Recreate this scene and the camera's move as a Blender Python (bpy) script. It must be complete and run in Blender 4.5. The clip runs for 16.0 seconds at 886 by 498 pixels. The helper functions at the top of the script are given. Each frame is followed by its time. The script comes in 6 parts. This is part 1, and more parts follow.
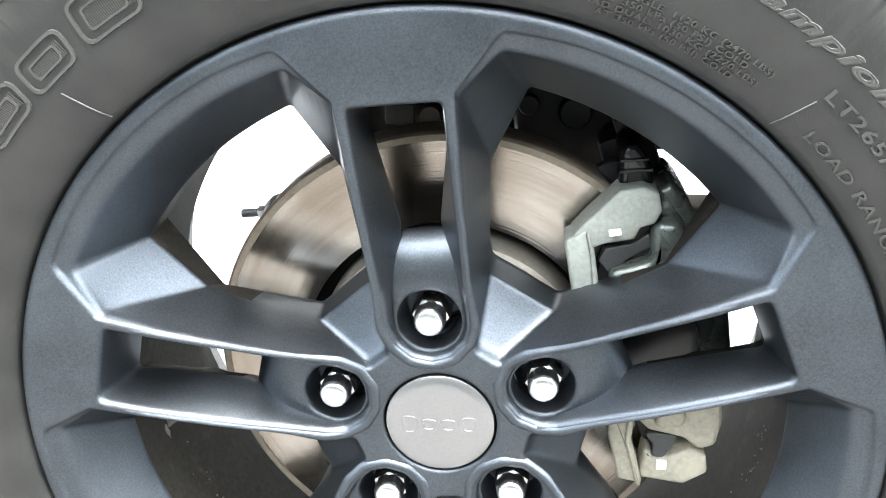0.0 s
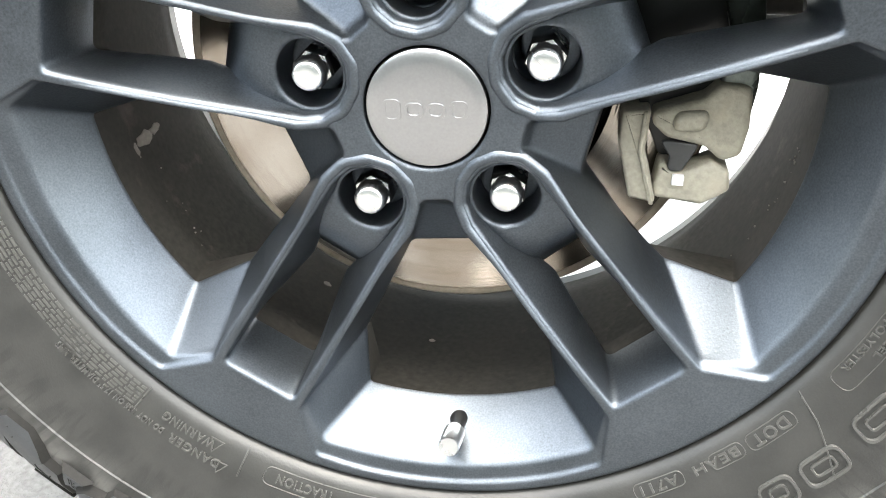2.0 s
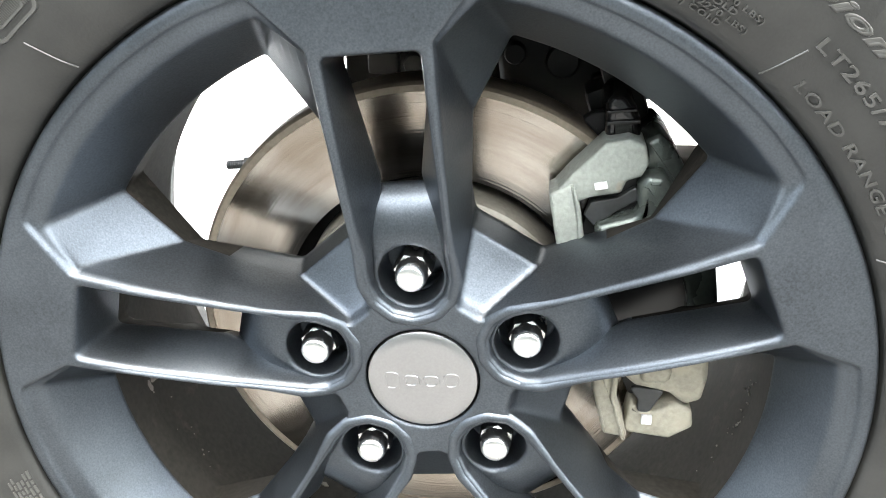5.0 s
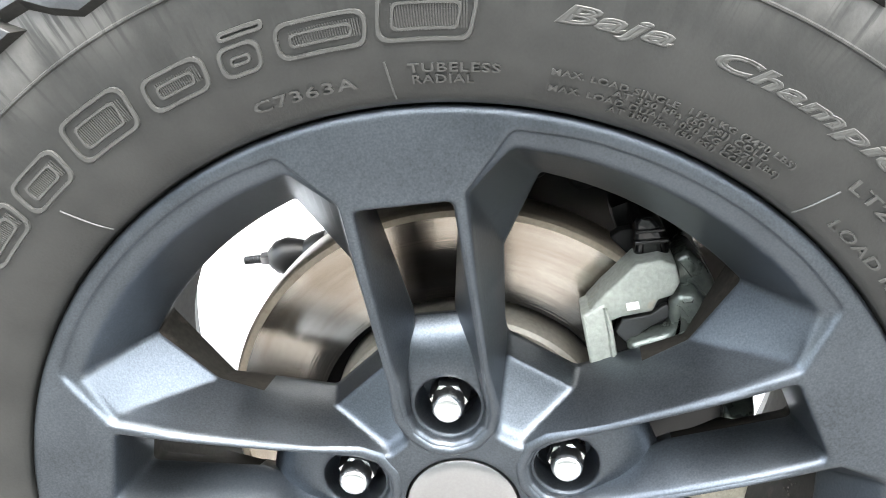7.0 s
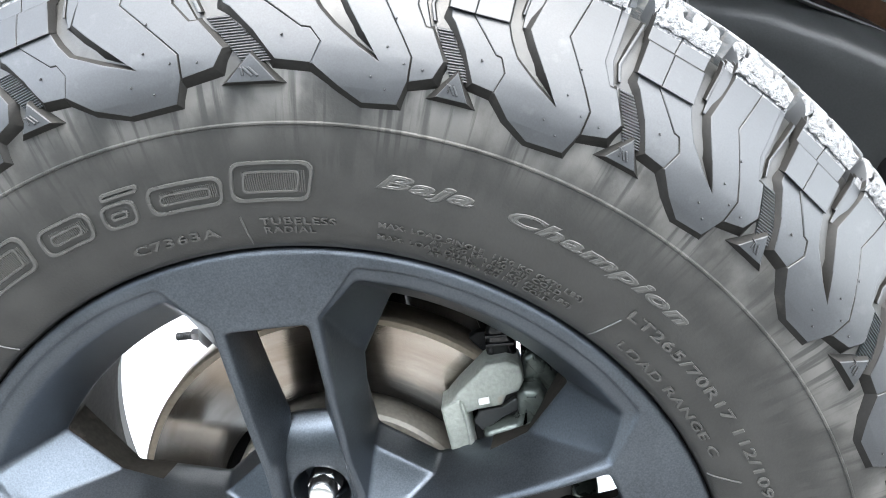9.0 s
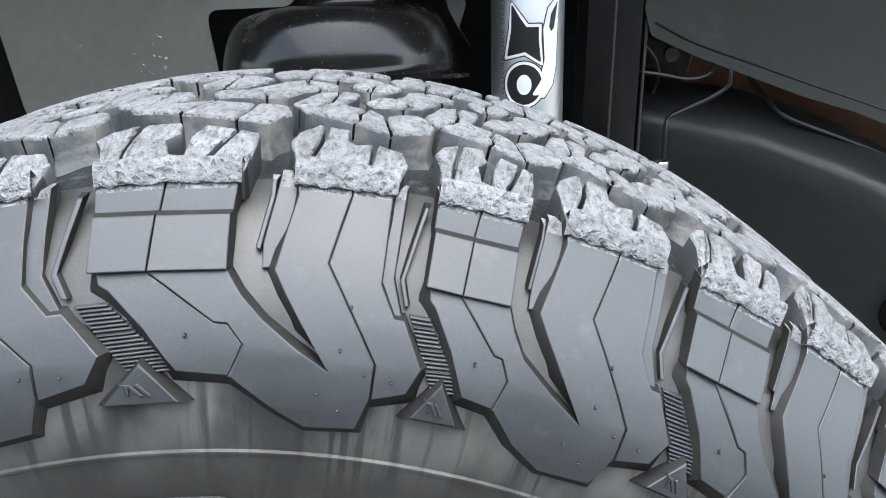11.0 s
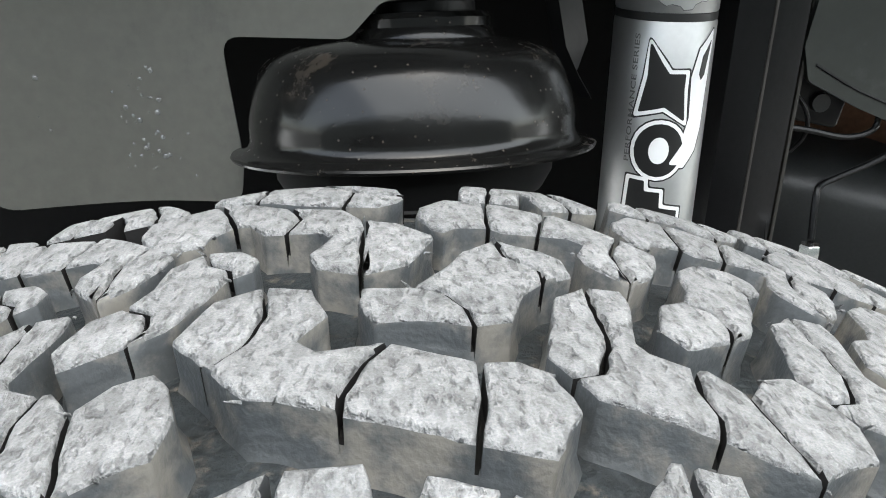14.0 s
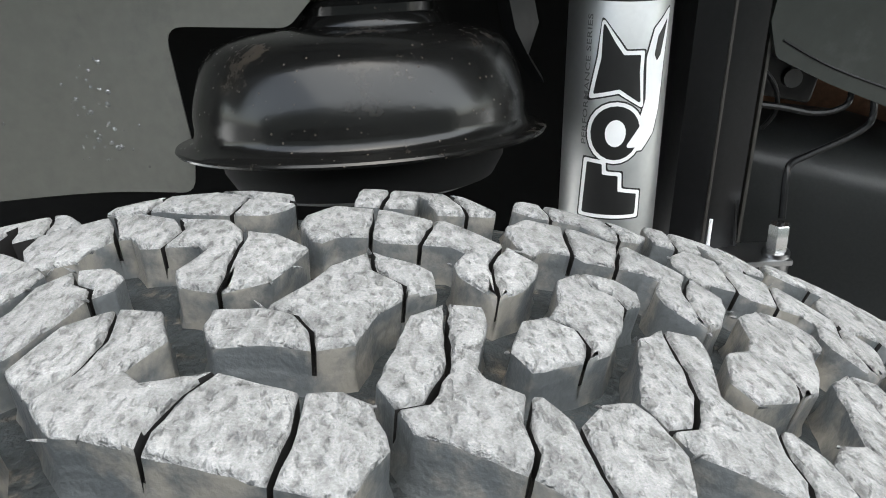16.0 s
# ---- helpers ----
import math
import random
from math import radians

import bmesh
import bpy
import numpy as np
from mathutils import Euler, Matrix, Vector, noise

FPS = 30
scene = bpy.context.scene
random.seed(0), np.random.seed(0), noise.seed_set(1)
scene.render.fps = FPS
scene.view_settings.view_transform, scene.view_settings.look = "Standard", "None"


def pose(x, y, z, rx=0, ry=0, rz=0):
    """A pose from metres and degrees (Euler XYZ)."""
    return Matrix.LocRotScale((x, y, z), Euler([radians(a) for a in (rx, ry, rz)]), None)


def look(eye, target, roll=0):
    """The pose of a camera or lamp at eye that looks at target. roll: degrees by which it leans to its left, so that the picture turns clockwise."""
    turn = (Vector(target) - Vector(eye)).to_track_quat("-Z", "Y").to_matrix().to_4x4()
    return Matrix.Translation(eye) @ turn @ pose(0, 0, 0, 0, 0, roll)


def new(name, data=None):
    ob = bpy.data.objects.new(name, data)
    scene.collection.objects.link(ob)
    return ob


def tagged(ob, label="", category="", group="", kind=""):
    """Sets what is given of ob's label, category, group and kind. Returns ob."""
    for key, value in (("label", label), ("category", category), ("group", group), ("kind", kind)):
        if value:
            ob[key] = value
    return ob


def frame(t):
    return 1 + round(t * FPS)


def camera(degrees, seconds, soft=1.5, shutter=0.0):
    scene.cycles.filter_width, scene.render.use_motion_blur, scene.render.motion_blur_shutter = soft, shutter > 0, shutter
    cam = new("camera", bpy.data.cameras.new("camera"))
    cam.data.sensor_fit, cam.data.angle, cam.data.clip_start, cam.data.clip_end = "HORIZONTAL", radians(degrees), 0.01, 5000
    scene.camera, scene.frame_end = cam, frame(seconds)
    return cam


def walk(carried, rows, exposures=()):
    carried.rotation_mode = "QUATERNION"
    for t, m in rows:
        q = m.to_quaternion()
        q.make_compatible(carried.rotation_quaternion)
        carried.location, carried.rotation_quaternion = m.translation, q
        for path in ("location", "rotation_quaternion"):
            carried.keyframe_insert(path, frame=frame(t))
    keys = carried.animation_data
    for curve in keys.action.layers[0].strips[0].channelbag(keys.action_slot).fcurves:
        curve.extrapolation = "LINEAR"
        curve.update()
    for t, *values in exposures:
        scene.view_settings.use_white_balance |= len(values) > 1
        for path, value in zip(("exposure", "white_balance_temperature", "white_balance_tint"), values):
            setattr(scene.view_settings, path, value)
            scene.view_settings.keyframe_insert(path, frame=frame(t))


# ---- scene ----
cam = camera(54.43, 16.0, soft=1.0)
EXPOSURES = [(0.0, 3.96, 6720, 6), (1.0, 3.82, 6920, 6), (3.5, 3.69, 7020, 7), (5.2, 3.89, 6920, 6), (8.0, 4.07, 6700, 7), (9.3, 3.49, 6420, 7), (10.5, 3.2, 6200, 7), (11.0, 2.72, 6220, 7), (11.5, 2.44, 6320, 7), (12.4, 2.84, 6540, 5), (13.4, 2.92, 6680, 5), (14.2, 2.64, 6780, 5), (15.0, 2.58, 6820, 5), (16.0, 2.68, 6820, 5)]
PATH = [
    (0, (0.0473, -0.4197, 0.6739), (-0.1550, 1.4237, -0.0751), 0.32),
    (0.5, (0.0568, -0.4229, 0.6444), (-0.1990, 1.3910, -0.1582), 0.41),
    (1, (0.0565, -0.4144, 0.6023), (-0.1953, 1.3639, -0.2777), 0.83),
    (1.5, (0.0573, -0.4082, 0.5593), (-0.1975, 1.3347, -0.3879), 0.77),
    (2, (0.0701, -0.4095, 0.5475), (-0.1850, 1.3150, -0.4329), 0.79),
    (2.5, (0.0771, -0.4097, 0.5737), (-0.1810, 1.3108, -0.4128), 0.69),
    (3, (0.0540, -0.4063, 0.5731), (-0.2020, 1.3175, -0.4083), 0.86),
    (3.5, (0.0416, -0.4060, 0.6159), (-0.1816, 1.3184, -0.3723), 1.06),
    (4, (0.0518, -0.4014, 0.6384), (-0.1566, 1.3209, -0.3568), 0.98),
    (4.5, (0.0556, -0.4027, 0.6545), (-0.1472, 1.3420, -0.3020), 0.56),
    (5, (0.0545, -0.4080, 0.6723), (-0.1356, 1.3894, -0.1840), 0.29),
    (5.2, (0.0603, -0.4067, 0.6764), (-0.1258, 1.4083, -0.1428), 0.11),
    (7.3, (0.0356, -0.3889, 0.7409), (-0.1594, 1.4462, -0.0301), -2.71),
    (7.5, (0.0407, -0.3943, 0.7559), (-0.1486, 1.4469, -0.0017), -2.68),
    (8, (0.0798, -0.4270, 0.7654), (-0.0976, 1.4285, 0.0402), -2.54),
    (8.2, (0.0997, -0.4409, 0.7720), (-0.0759, 1.4148, 0.0471), -2.58),
    (10.3, (0.1117, -0.3714, 0.8177), (0.0699, 1.5079, 0.1347), -1.86),
    (10.5, (0.1101, -0.3528, 0.8304), (0.0849, 1.5263, 0.1460), -1.88),
    (11, (0.0894, -0.2868, 0.8533), (0.1009, 1.5988, 0.1866), -2.26),
    (11.5, (0.0663, -0.2161, 0.8853), (0.1094, 1.6631, 0.2019), -0.60),
    (12, (0.0541, -0.1716, 0.8904), (0.1415, 1.7091, 0.2157), -1.79),
    (12.5, (0.0428, -0.1317, 0.8983), (0.1796, 1.7501, 0.2347), -0.60),
    (13, (0.0057, -0.1014, 0.8942), (0.1951, 1.7711, 0.2174), 0.12),
    (13.5, (-0.0064, -0.0929, 0.8800), (0.1776, 1.7673, 0.1690), 0.43),
    (14, (0.0005, -0.0876, 0.8767), (0.1647, 1.7630, 0.1362), 0.21),
    (14.5, (0.0142, -0.0876, 0.8764), (0.1717, 1.7547, 0.1141), 0.05),
    (15, (0.0420, -0.0838, 0.8802), (0.1813, 1.7530, 0.1012), -0.58),
    (15.5, (0.0440, -0.0804, 0.8850), (0.1617, 1.7499, 0.0874), -1.11),
    (16, (0.0393, -0.0820, 0.8850), (0.1436, 1.7434, 0.0745), -1.34),
]
walk(cam, [(t, look(eye, target, roll)) for t, eye, target, roll in PATH], EXPOSURES)

# ---- light ----
world = bpy.data.worlds.new("sky")
scene.world = world
world.use_nodes = True
wn, wl = world.node_tree.nodes, world.node_tree.links
sky = wn.new("ShaderNodeTexSky")
sky.sky_type, sky.sun_disc = "NISHITA", False
# a white overcast sky, brightest high up in front of the wheel
sky.sun_elevation, sky.sun_rotation = radians(78), radians(155)
sky.dust_density, sky.air_density, sky.ozone_density = 2.6, 1.0, 1.3
wn["Background"].inputs["Strength"].default_value = 0.155
cloud = wn.new("ShaderNodeHueSaturation")  # thin cloud washes out most of the blue
cloud.inputs["Saturation"].default_value = 0.5
wl.new(sky.outputs["Color"], cloud.inputs["Color"])
wl.new(cloud.outputs["Color"], wn["Background"].inputs["Color"])
sun = new("sun", bpy.data.lights.new("sun", "SUN"))
sun.data.energy, sun.data.angle, sun.data.color = 1.0, radians(125), (1.0, 0.99, 0.97)
sun.matrix_world = look((1.2, -0.8, 3.0), (0, 0, 0))


# ---- materials ----
def material(name, colour, rough=0.5, metal=0.0, spread=0.15, grain=300.0, stain=14.0, bump=0.15, depth=0.0005, dirt=None, dirt_at=0.62, spec=0.5):
    """A surface with grain and stains at two scales, in object space, with a fine relief."""
    m = bpy.data.materials.new(name)
    m.use_nodes = True
    n, l = m.node_tree.nodes, m.node_tree.links
    b = n["Principled BSDF"]
    co = n.new("ShaderNodeTexCoord")
    fine, wide = n.new("ShaderNodeTexNoise"), n.new("ShaderNodeTexNoise")
    fine.inputs["Scale"].default_value, wide.inputs["Scale"].default_value = grain, stain
    fine.inputs["Detail"].default_value, wide.inputs["Detail"].default_value = 4, 6
    for t in (fine, wide):
        l.new(co.outputs["Object"], t.inputs["Vector"])
    ramp = n.new("ShaderNodeValToRGB")
    c = Vector(colour)
    ramp.color_ramp.elements[0].position, ramp.color_ramp.elements[1].position = 0.3, 0.7
    ramp.color_ramp.elements[0].color = (*(c * (1 - spread)), 1)
    ramp.color_ramp.elements[1].color = (*(c * (1 + spread)), 1)
    mix = n.new("ShaderNodeMath")
    mix.operation = "MULTIPLY_ADD"
    mix.inputs[1].default_value = 0.5
    half = n.new("ShaderNodeMath")
    half.operation = "MULTIPLY"
    half.inputs[1].default_value = 0.5
    l.new(wide.outputs["Fac"], half.inputs[0])
    l.new(fine.outputs["Fac"], mix.inputs[0])
    l.new(half.outputs[0], mix.inputs[2])
    l.new(mix.outputs[0], ramp.inputs["Fac"])
    out = ramp.outputs["Color"]
    if dirt:
        patch = n.new("ShaderNodeTexNoise")
        patch.inputs["Scale"].default_value, patch.inputs["Detail"].default_value, patch.inputs["Roughness"].default_value = stain * 1.7, 8, 0.65
        l.new(co.outputs["Object"], patch.inputs["Vector"])
        cut = n.new("ShaderNodeValToRGB")
        cut.color_ramp.elements[0].position, cut.color_ramp.elements[1].position = dirt_at, dirt_at + 0.14
        l.new(patch.outputs["Fac"], cut.inputs["Fac"])
        blend = n.new("ShaderNodeMix")
        blend.data_type = "RGBA"
        blend.inputs["B"].default_value = (*dirt, 1)
        l.new(cut.outputs["Color"], blend.inputs["Factor"])
        l.new(out, blend.inputs["A"])
        out = blend.outputs["Result"]
    l.new(out, b.inputs["Base Color"])
    rr = n.new("ShaderNodeMapRange")
    rr.inputs["To Min"].default_value, rr.inputs["To Max"].default_value = max(rough - 0.1, 0.03), min(rough + 0.1, 1)
    l.new(wide.outputs["Fac"], rr.inputs["Value"])
    l.new(rr.outputs["Result"], b.inputs["Roughness"])
    b.inputs["Metallic"].default_value, b.inputs["Specular IOR Level"].default_value = metal, spec
    if bump:
        bp = n.new("ShaderNodeBump")
        bp.inputs["Strength"].default_value, bp.inputs["Distance"].default_value = bump, depth
        l.new(fine.outputs["Fac"], bp.inputs["Height"])
        l.new(bp.outputs["Normal"], b.inputs["Normal"])
    return m


def soften(m, radius):
    """Rounds the edges of a surface by a small radius, under its fine relief."""
    n, l = m.node_tree.nodes, m.node_tree.links
    bevel = n.new("ShaderNodeBevel")
    bevel.samples = 6
    bevel.inputs["Radius"].default_value = radius
    bumps = [k for k in n if k.bl_idname == "ShaderNodeBump"]
    l.new(bevel.outputs["Normal"], bumps[0].inputs["Normal"] if bumps else n["Principled BSDF"].inputs["Normal"])
    return m


M_RIM = soften(material("dark_grey_wheel_paint", (0.086, 0.098, 0.112), 0.36, 0.92, 0.34, 900, 20, 0.24, 0.0004), 0.0042)
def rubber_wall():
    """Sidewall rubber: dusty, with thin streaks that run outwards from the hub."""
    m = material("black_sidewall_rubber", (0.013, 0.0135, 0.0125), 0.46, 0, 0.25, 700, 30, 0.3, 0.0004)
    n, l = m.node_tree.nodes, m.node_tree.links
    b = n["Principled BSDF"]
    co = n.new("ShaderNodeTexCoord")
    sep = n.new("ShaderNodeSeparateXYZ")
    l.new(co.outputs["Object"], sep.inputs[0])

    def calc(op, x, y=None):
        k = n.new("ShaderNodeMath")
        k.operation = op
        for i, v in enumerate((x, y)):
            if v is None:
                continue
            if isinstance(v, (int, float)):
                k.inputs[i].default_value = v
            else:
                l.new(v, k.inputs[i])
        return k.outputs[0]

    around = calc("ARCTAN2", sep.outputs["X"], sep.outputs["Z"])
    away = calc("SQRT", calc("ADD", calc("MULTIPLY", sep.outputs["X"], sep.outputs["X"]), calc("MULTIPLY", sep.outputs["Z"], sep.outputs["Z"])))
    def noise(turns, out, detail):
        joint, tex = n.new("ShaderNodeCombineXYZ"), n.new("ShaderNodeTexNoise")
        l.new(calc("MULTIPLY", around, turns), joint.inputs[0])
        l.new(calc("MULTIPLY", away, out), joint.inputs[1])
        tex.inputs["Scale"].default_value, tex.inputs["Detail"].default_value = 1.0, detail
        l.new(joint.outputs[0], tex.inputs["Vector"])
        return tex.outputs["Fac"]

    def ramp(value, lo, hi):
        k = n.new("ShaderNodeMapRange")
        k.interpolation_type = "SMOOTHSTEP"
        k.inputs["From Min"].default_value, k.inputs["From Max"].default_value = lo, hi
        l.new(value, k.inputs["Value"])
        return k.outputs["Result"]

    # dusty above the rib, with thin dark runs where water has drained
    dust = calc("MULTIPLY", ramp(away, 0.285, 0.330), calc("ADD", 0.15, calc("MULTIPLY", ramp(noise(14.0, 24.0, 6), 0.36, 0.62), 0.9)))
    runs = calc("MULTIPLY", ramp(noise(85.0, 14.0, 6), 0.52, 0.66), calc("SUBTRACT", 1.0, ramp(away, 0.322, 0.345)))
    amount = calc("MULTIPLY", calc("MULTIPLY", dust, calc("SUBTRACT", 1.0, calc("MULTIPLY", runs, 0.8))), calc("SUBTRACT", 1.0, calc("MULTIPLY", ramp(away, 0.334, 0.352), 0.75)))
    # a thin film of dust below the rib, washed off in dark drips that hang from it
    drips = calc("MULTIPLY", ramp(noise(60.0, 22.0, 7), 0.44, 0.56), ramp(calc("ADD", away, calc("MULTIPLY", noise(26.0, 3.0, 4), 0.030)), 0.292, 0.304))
    patchiness = calc("MULTIPLY", calc("MULTIPLY", ramp(noise(9.0, 40.0, 6), 0.25, 0.7), 0.13), calc("SUBTRACT", 1.0, drips))
    amount = calc("MAXIMUM", amount, calc("MULTIPLY", patchiness, calc("SUBTRACT", 1.0, ramp(away, 0.300, 0.306))))
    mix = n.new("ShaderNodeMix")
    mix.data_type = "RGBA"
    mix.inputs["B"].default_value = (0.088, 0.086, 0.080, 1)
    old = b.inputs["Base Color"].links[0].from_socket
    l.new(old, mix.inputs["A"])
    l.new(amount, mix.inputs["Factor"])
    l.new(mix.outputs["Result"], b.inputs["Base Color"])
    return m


def worn_tread():
    """Tread tops scuffed pale: pitted, with torn flecks; the colour also carries some shade of the pits."""
    m = material("worn_grey_tread_rubber", (0.195, 0.20, 0.208), 0.85, 0, 0.22, 500, 40, 0.0, 0.001)
    n, l = m.node_tree.nodes, m.node_tree.links
    b = n["Principled BSDF"]
    co = n.new("ShaderNodeTexCoord")
    info = n.new("ShaderNodeObjectInfo")
    shift = n.new("ShaderNodeVectorMath")
    shift.operation = "MULTIPLY_ADD"
    shift.inputs[1].default_value = (1, 1, 1)
    away = n.new("ShaderNodeVectorMath")
    away.operation = "SCALE"
    away.inputs[0].default_value = (3.1, 1.7, 2.3)
    l.new(info.outputs["Random"], away.inputs["Scale"])
    l.new(co.outputs["Object"], shift.inputs[0])
    l.new(away.outputs[0], shift.inputs[2])

    def tex(scale, detail, rough, source, warp=0.0):
        t = n.new("ShaderNodeTexNoise")
        t.inputs["Scale"].default_value, t.inputs["Detail"].default_value, t.inputs["Roughness"].default_value, t.inputs["Distortion"].default_value = scale, detail, rough, warp
        l.new(source, t.inputs["Vector"])
        return t.outputs["Fac"]

    def span(value, lo, hi, to_lo, to_hi):
        k = n.new("ShaderNodeMapRange")
        k.interpolation_type = "SMOOTHSTEP"
        for name, v in (("From Min", lo), ("From Max", hi), ("To Min", to_lo), ("To Max", to_hi)):
            k.inputs[name].default_value = v
        l.new(value, k.inputs["Value"])
        return k.outputs["Result"]

    def calc(op, x, y):
        k = n.new("ShaderNodeMath")
        k.operation = op
        for i, v in enumerate((x, y)):
            if isinstance(v, (int, float)):
                k.inputs[i].default_value = v
            else:
                l.new(v, k.inputs[i])
        return k.outputs[0]

    # scuffs drawn out one way, by the rolling of the wheel
    drawn = n.new("ShaderNodeMapping")
    drawn.inputs["Rotation"].default_value, drawn.inputs["Scale"].default_value = (0, 0, 0.55), (1.0, 0.5, 1.0)
    l.new(shift.outputs[0], drawn.inputs["Vector"])
    lumps = tex(330, 2.5, 0.5, drawn.outputs[0], 0.2)
    pits = span(tex(480, 2.5, 0.55, drawn.outputs[0], 0.2), 0.30, 0.50, 0.0, 1.0)
    holes = span(tex(210, 4, 0.6, shift.outputs[0], 0.3), 0.25, 0.42, 0.0, 1.0)
    grit = tex(1500, 4, 0.65, shift.outputs[0])
    flecks = span(tex(760, 6, 0.75, shift.outputs[0], 0.3), 0.60, 0.70, 0.0, 1.0)
    # low spots, pits and holes darken in colour, in place of relief shading
    tone = calc("MULTIPLY", span(lumps, 0.30, 0.66, 0.118, 0.182), calc("MULTIPLY", span(pits, 0, 1, 0.62, 1.0), span(holes, 0, 1, 0.62, 1.0)))
    tone = calc("MULTIPLY", tone, calc("MULTIPLY", span(grit, 0.25, 0.75, 0.76, 1.24), span(tex(26, 5, 0.6, shift.outputs[0]), 0.3, 0.7, 0.84, 1.14)))
    tone = calc("ADD", tone, calc("MULTIPLY", flecks, 0.09))
    tint = n.new("ShaderNodeMix")
    tint.data_type, tint.blend_type = "RGBA", "MULTIPLY"
    tint.inputs["Factor"].default_value = 1.0
    tint.inputs["B"].default_value = (0.975, 1.0, 1.02, 1)
    l.new(tone, tint.inputs["A"])
    l.new(tint.outputs["Result"], b.inputs["Base Color"])
    height = calc("ADD", calc("ADD", calc("MULTIPLY", lumps, 1.0), calc("MULTIPLY", pits, 0.32)), calc("ADD", calc("MULTIPLY", holes, 0.35), calc("MULTIPLY", grit, 0.22)))
    bp = n.new("ShaderNodeBump")
    bp.inputs["Strength"].default_value, bp.inputs["Distance"].default_value = 0.9, 0.0026
    l.new(height, bp.inputs["Height"])
    l.new(bp.outputs["Normal"], b.inputs["Normal"])
    return m


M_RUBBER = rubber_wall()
# paler than the wall rubber, to stand for highlights on raised edges
M_MARK = material("highlit_rubber_mark", (0.048, 0.048, 0.045), 0.30, 0, 0.2, 600, 40, 0.1, 0.0002)
M_LUG = soften(material("shoulder_rubber", (0.022, 0.0243, 0.0268), 0.50, 0, 0.3, 1100, 45, 0.07, 0.0003, (0.038, 0.040, 0.042), 0.58, 0.58), 0.0007)
# unworn rubber, coloured near black to include the shade deep in the cuts
M_CUT = material("darkened_cut_rubber", (0.006, 0.006, 0.0062), 0.8, 0, 0.2, 500, 40, 0.2, 0.0003, spec=0.15)
# lug rubber darkened in colour for foot walls that face away from the light
M_FOOT_SHADE = material("shaded_lug_foot_rubber", (0.012, 0.0115, 0.0105), 0.65, 0, 0.3, 500, 40, 0.3, 0.0004, (0.024, 0.022, 0.019), 0.6, 0.2)
M_BLOCK = soften(material("dusty_block_side_rubber", (0.036, 0.0405, 0.0435), 0.52, 0, 0.3, 650, 38, 0.35, 0.0008, (0.102, 0.097, 0.087), 0.47), 0.0022)
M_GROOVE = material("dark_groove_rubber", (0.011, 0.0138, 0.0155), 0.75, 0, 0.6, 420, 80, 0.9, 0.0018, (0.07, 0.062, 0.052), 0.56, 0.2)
M_TREAD = soften(worn_tread(), 0.0024)


def dusted(m):
    """Brown dust and pale specks lying on what faces upwards."""
    n, l = m.node_tree.nodes, m.node_tree.links
    b = n["Principled BSDF"]
    co, geo, sep = n.new("ShaderNodeTexCoord"), n.new("ShaderNodeNewGeometry"), n.new("ShaderNodeSeparateXYZ")
    l.new(geo.outputs["Normal"], sep.inputs[0])
    patch, specks = n.new("ShaderNodeTexNoise"), n.new("ShaderNodeTexVoronoi")
    patch.inputs["Scale"].default_value, patch.inputs["Detail"].default_value, patch.inputs["Roughness"].default_value = 26, 10, 0.72
    specks.inputs["Scale"].default_value = 190
    for t in (patch, specks):
        l.new(co.outputs["Object"], t.inputs["Vector"])
    lie = n.new("ShaderNodeMapRange")
    lie.inputs["From Min"].default_value, lie.inputs["From Max"].default_value = 0.2, 0.9
    l.new(sep.outputs["Z"], lie.inputs["Value"])
    cut = n.new("ShaderNodeMapRange")
    cut.inputs["From Min"].default_value, cut.inputs["From Max"].default_value = 0.57, 0.74
    l.new(patch.outputs["Fac"], cut.inputs["Value"])
    spot = n.new("ShaderNodeMapRange")
    spot.inputs["From Min"].default_value, spot.inputs["From Max"].default_value = 0.12, 0.08
    l.new(specks.outputs["Distance"], spot.inputs["Value"])
    both = n.new("ShaderNodeMath")
    both.operation = "MULTIPLY"
    l.new(lie.outputs["Result"], both.inputs[0])
    l.new(cut.outputs["Result"], both.inputs[1])
    some = n.new("ShaderNodeMath")
    some.operation = "MULTIPLY"
    l.new(spot.outputs["Result"], some.inputs[0])
    l.new(patch.outputs["Fac"], some.inputs[1])
    most = n.new("ShaderNodeMath")
    most.operation = "MAXIMUM"
    l.new(both.outputs[0], most.inputs[0])
    l.new(some.outputs[0], most.inputs[1])
    mix = n.new("ShaderNodeMix")
    mix.data_type = "RGBA"
    mix.inputs["B"].default_value = (0.085, 0.068, 0.053, 1)
    l.new(b.inputs["Base Color"].links[0].from_socket, mix.inputs["A"])
    l.new(most.outputs[0], mix.inputs["Factor"])
    l.new(mix.outputs["Result"], b.inputs["Base Color"])
    rough = n.new("ShaderNodeMix")
    rough.inputs["B"].default_value = 0.85
    l.new(b.inputs["Roughness"].links[0].from_socket, rough.inputs["A"])
    l.new(most.outputs[0], rough.inputs["Factor"])
    l.new(rough.outputs["Result"], b.inputs["Roughness"])
    return m


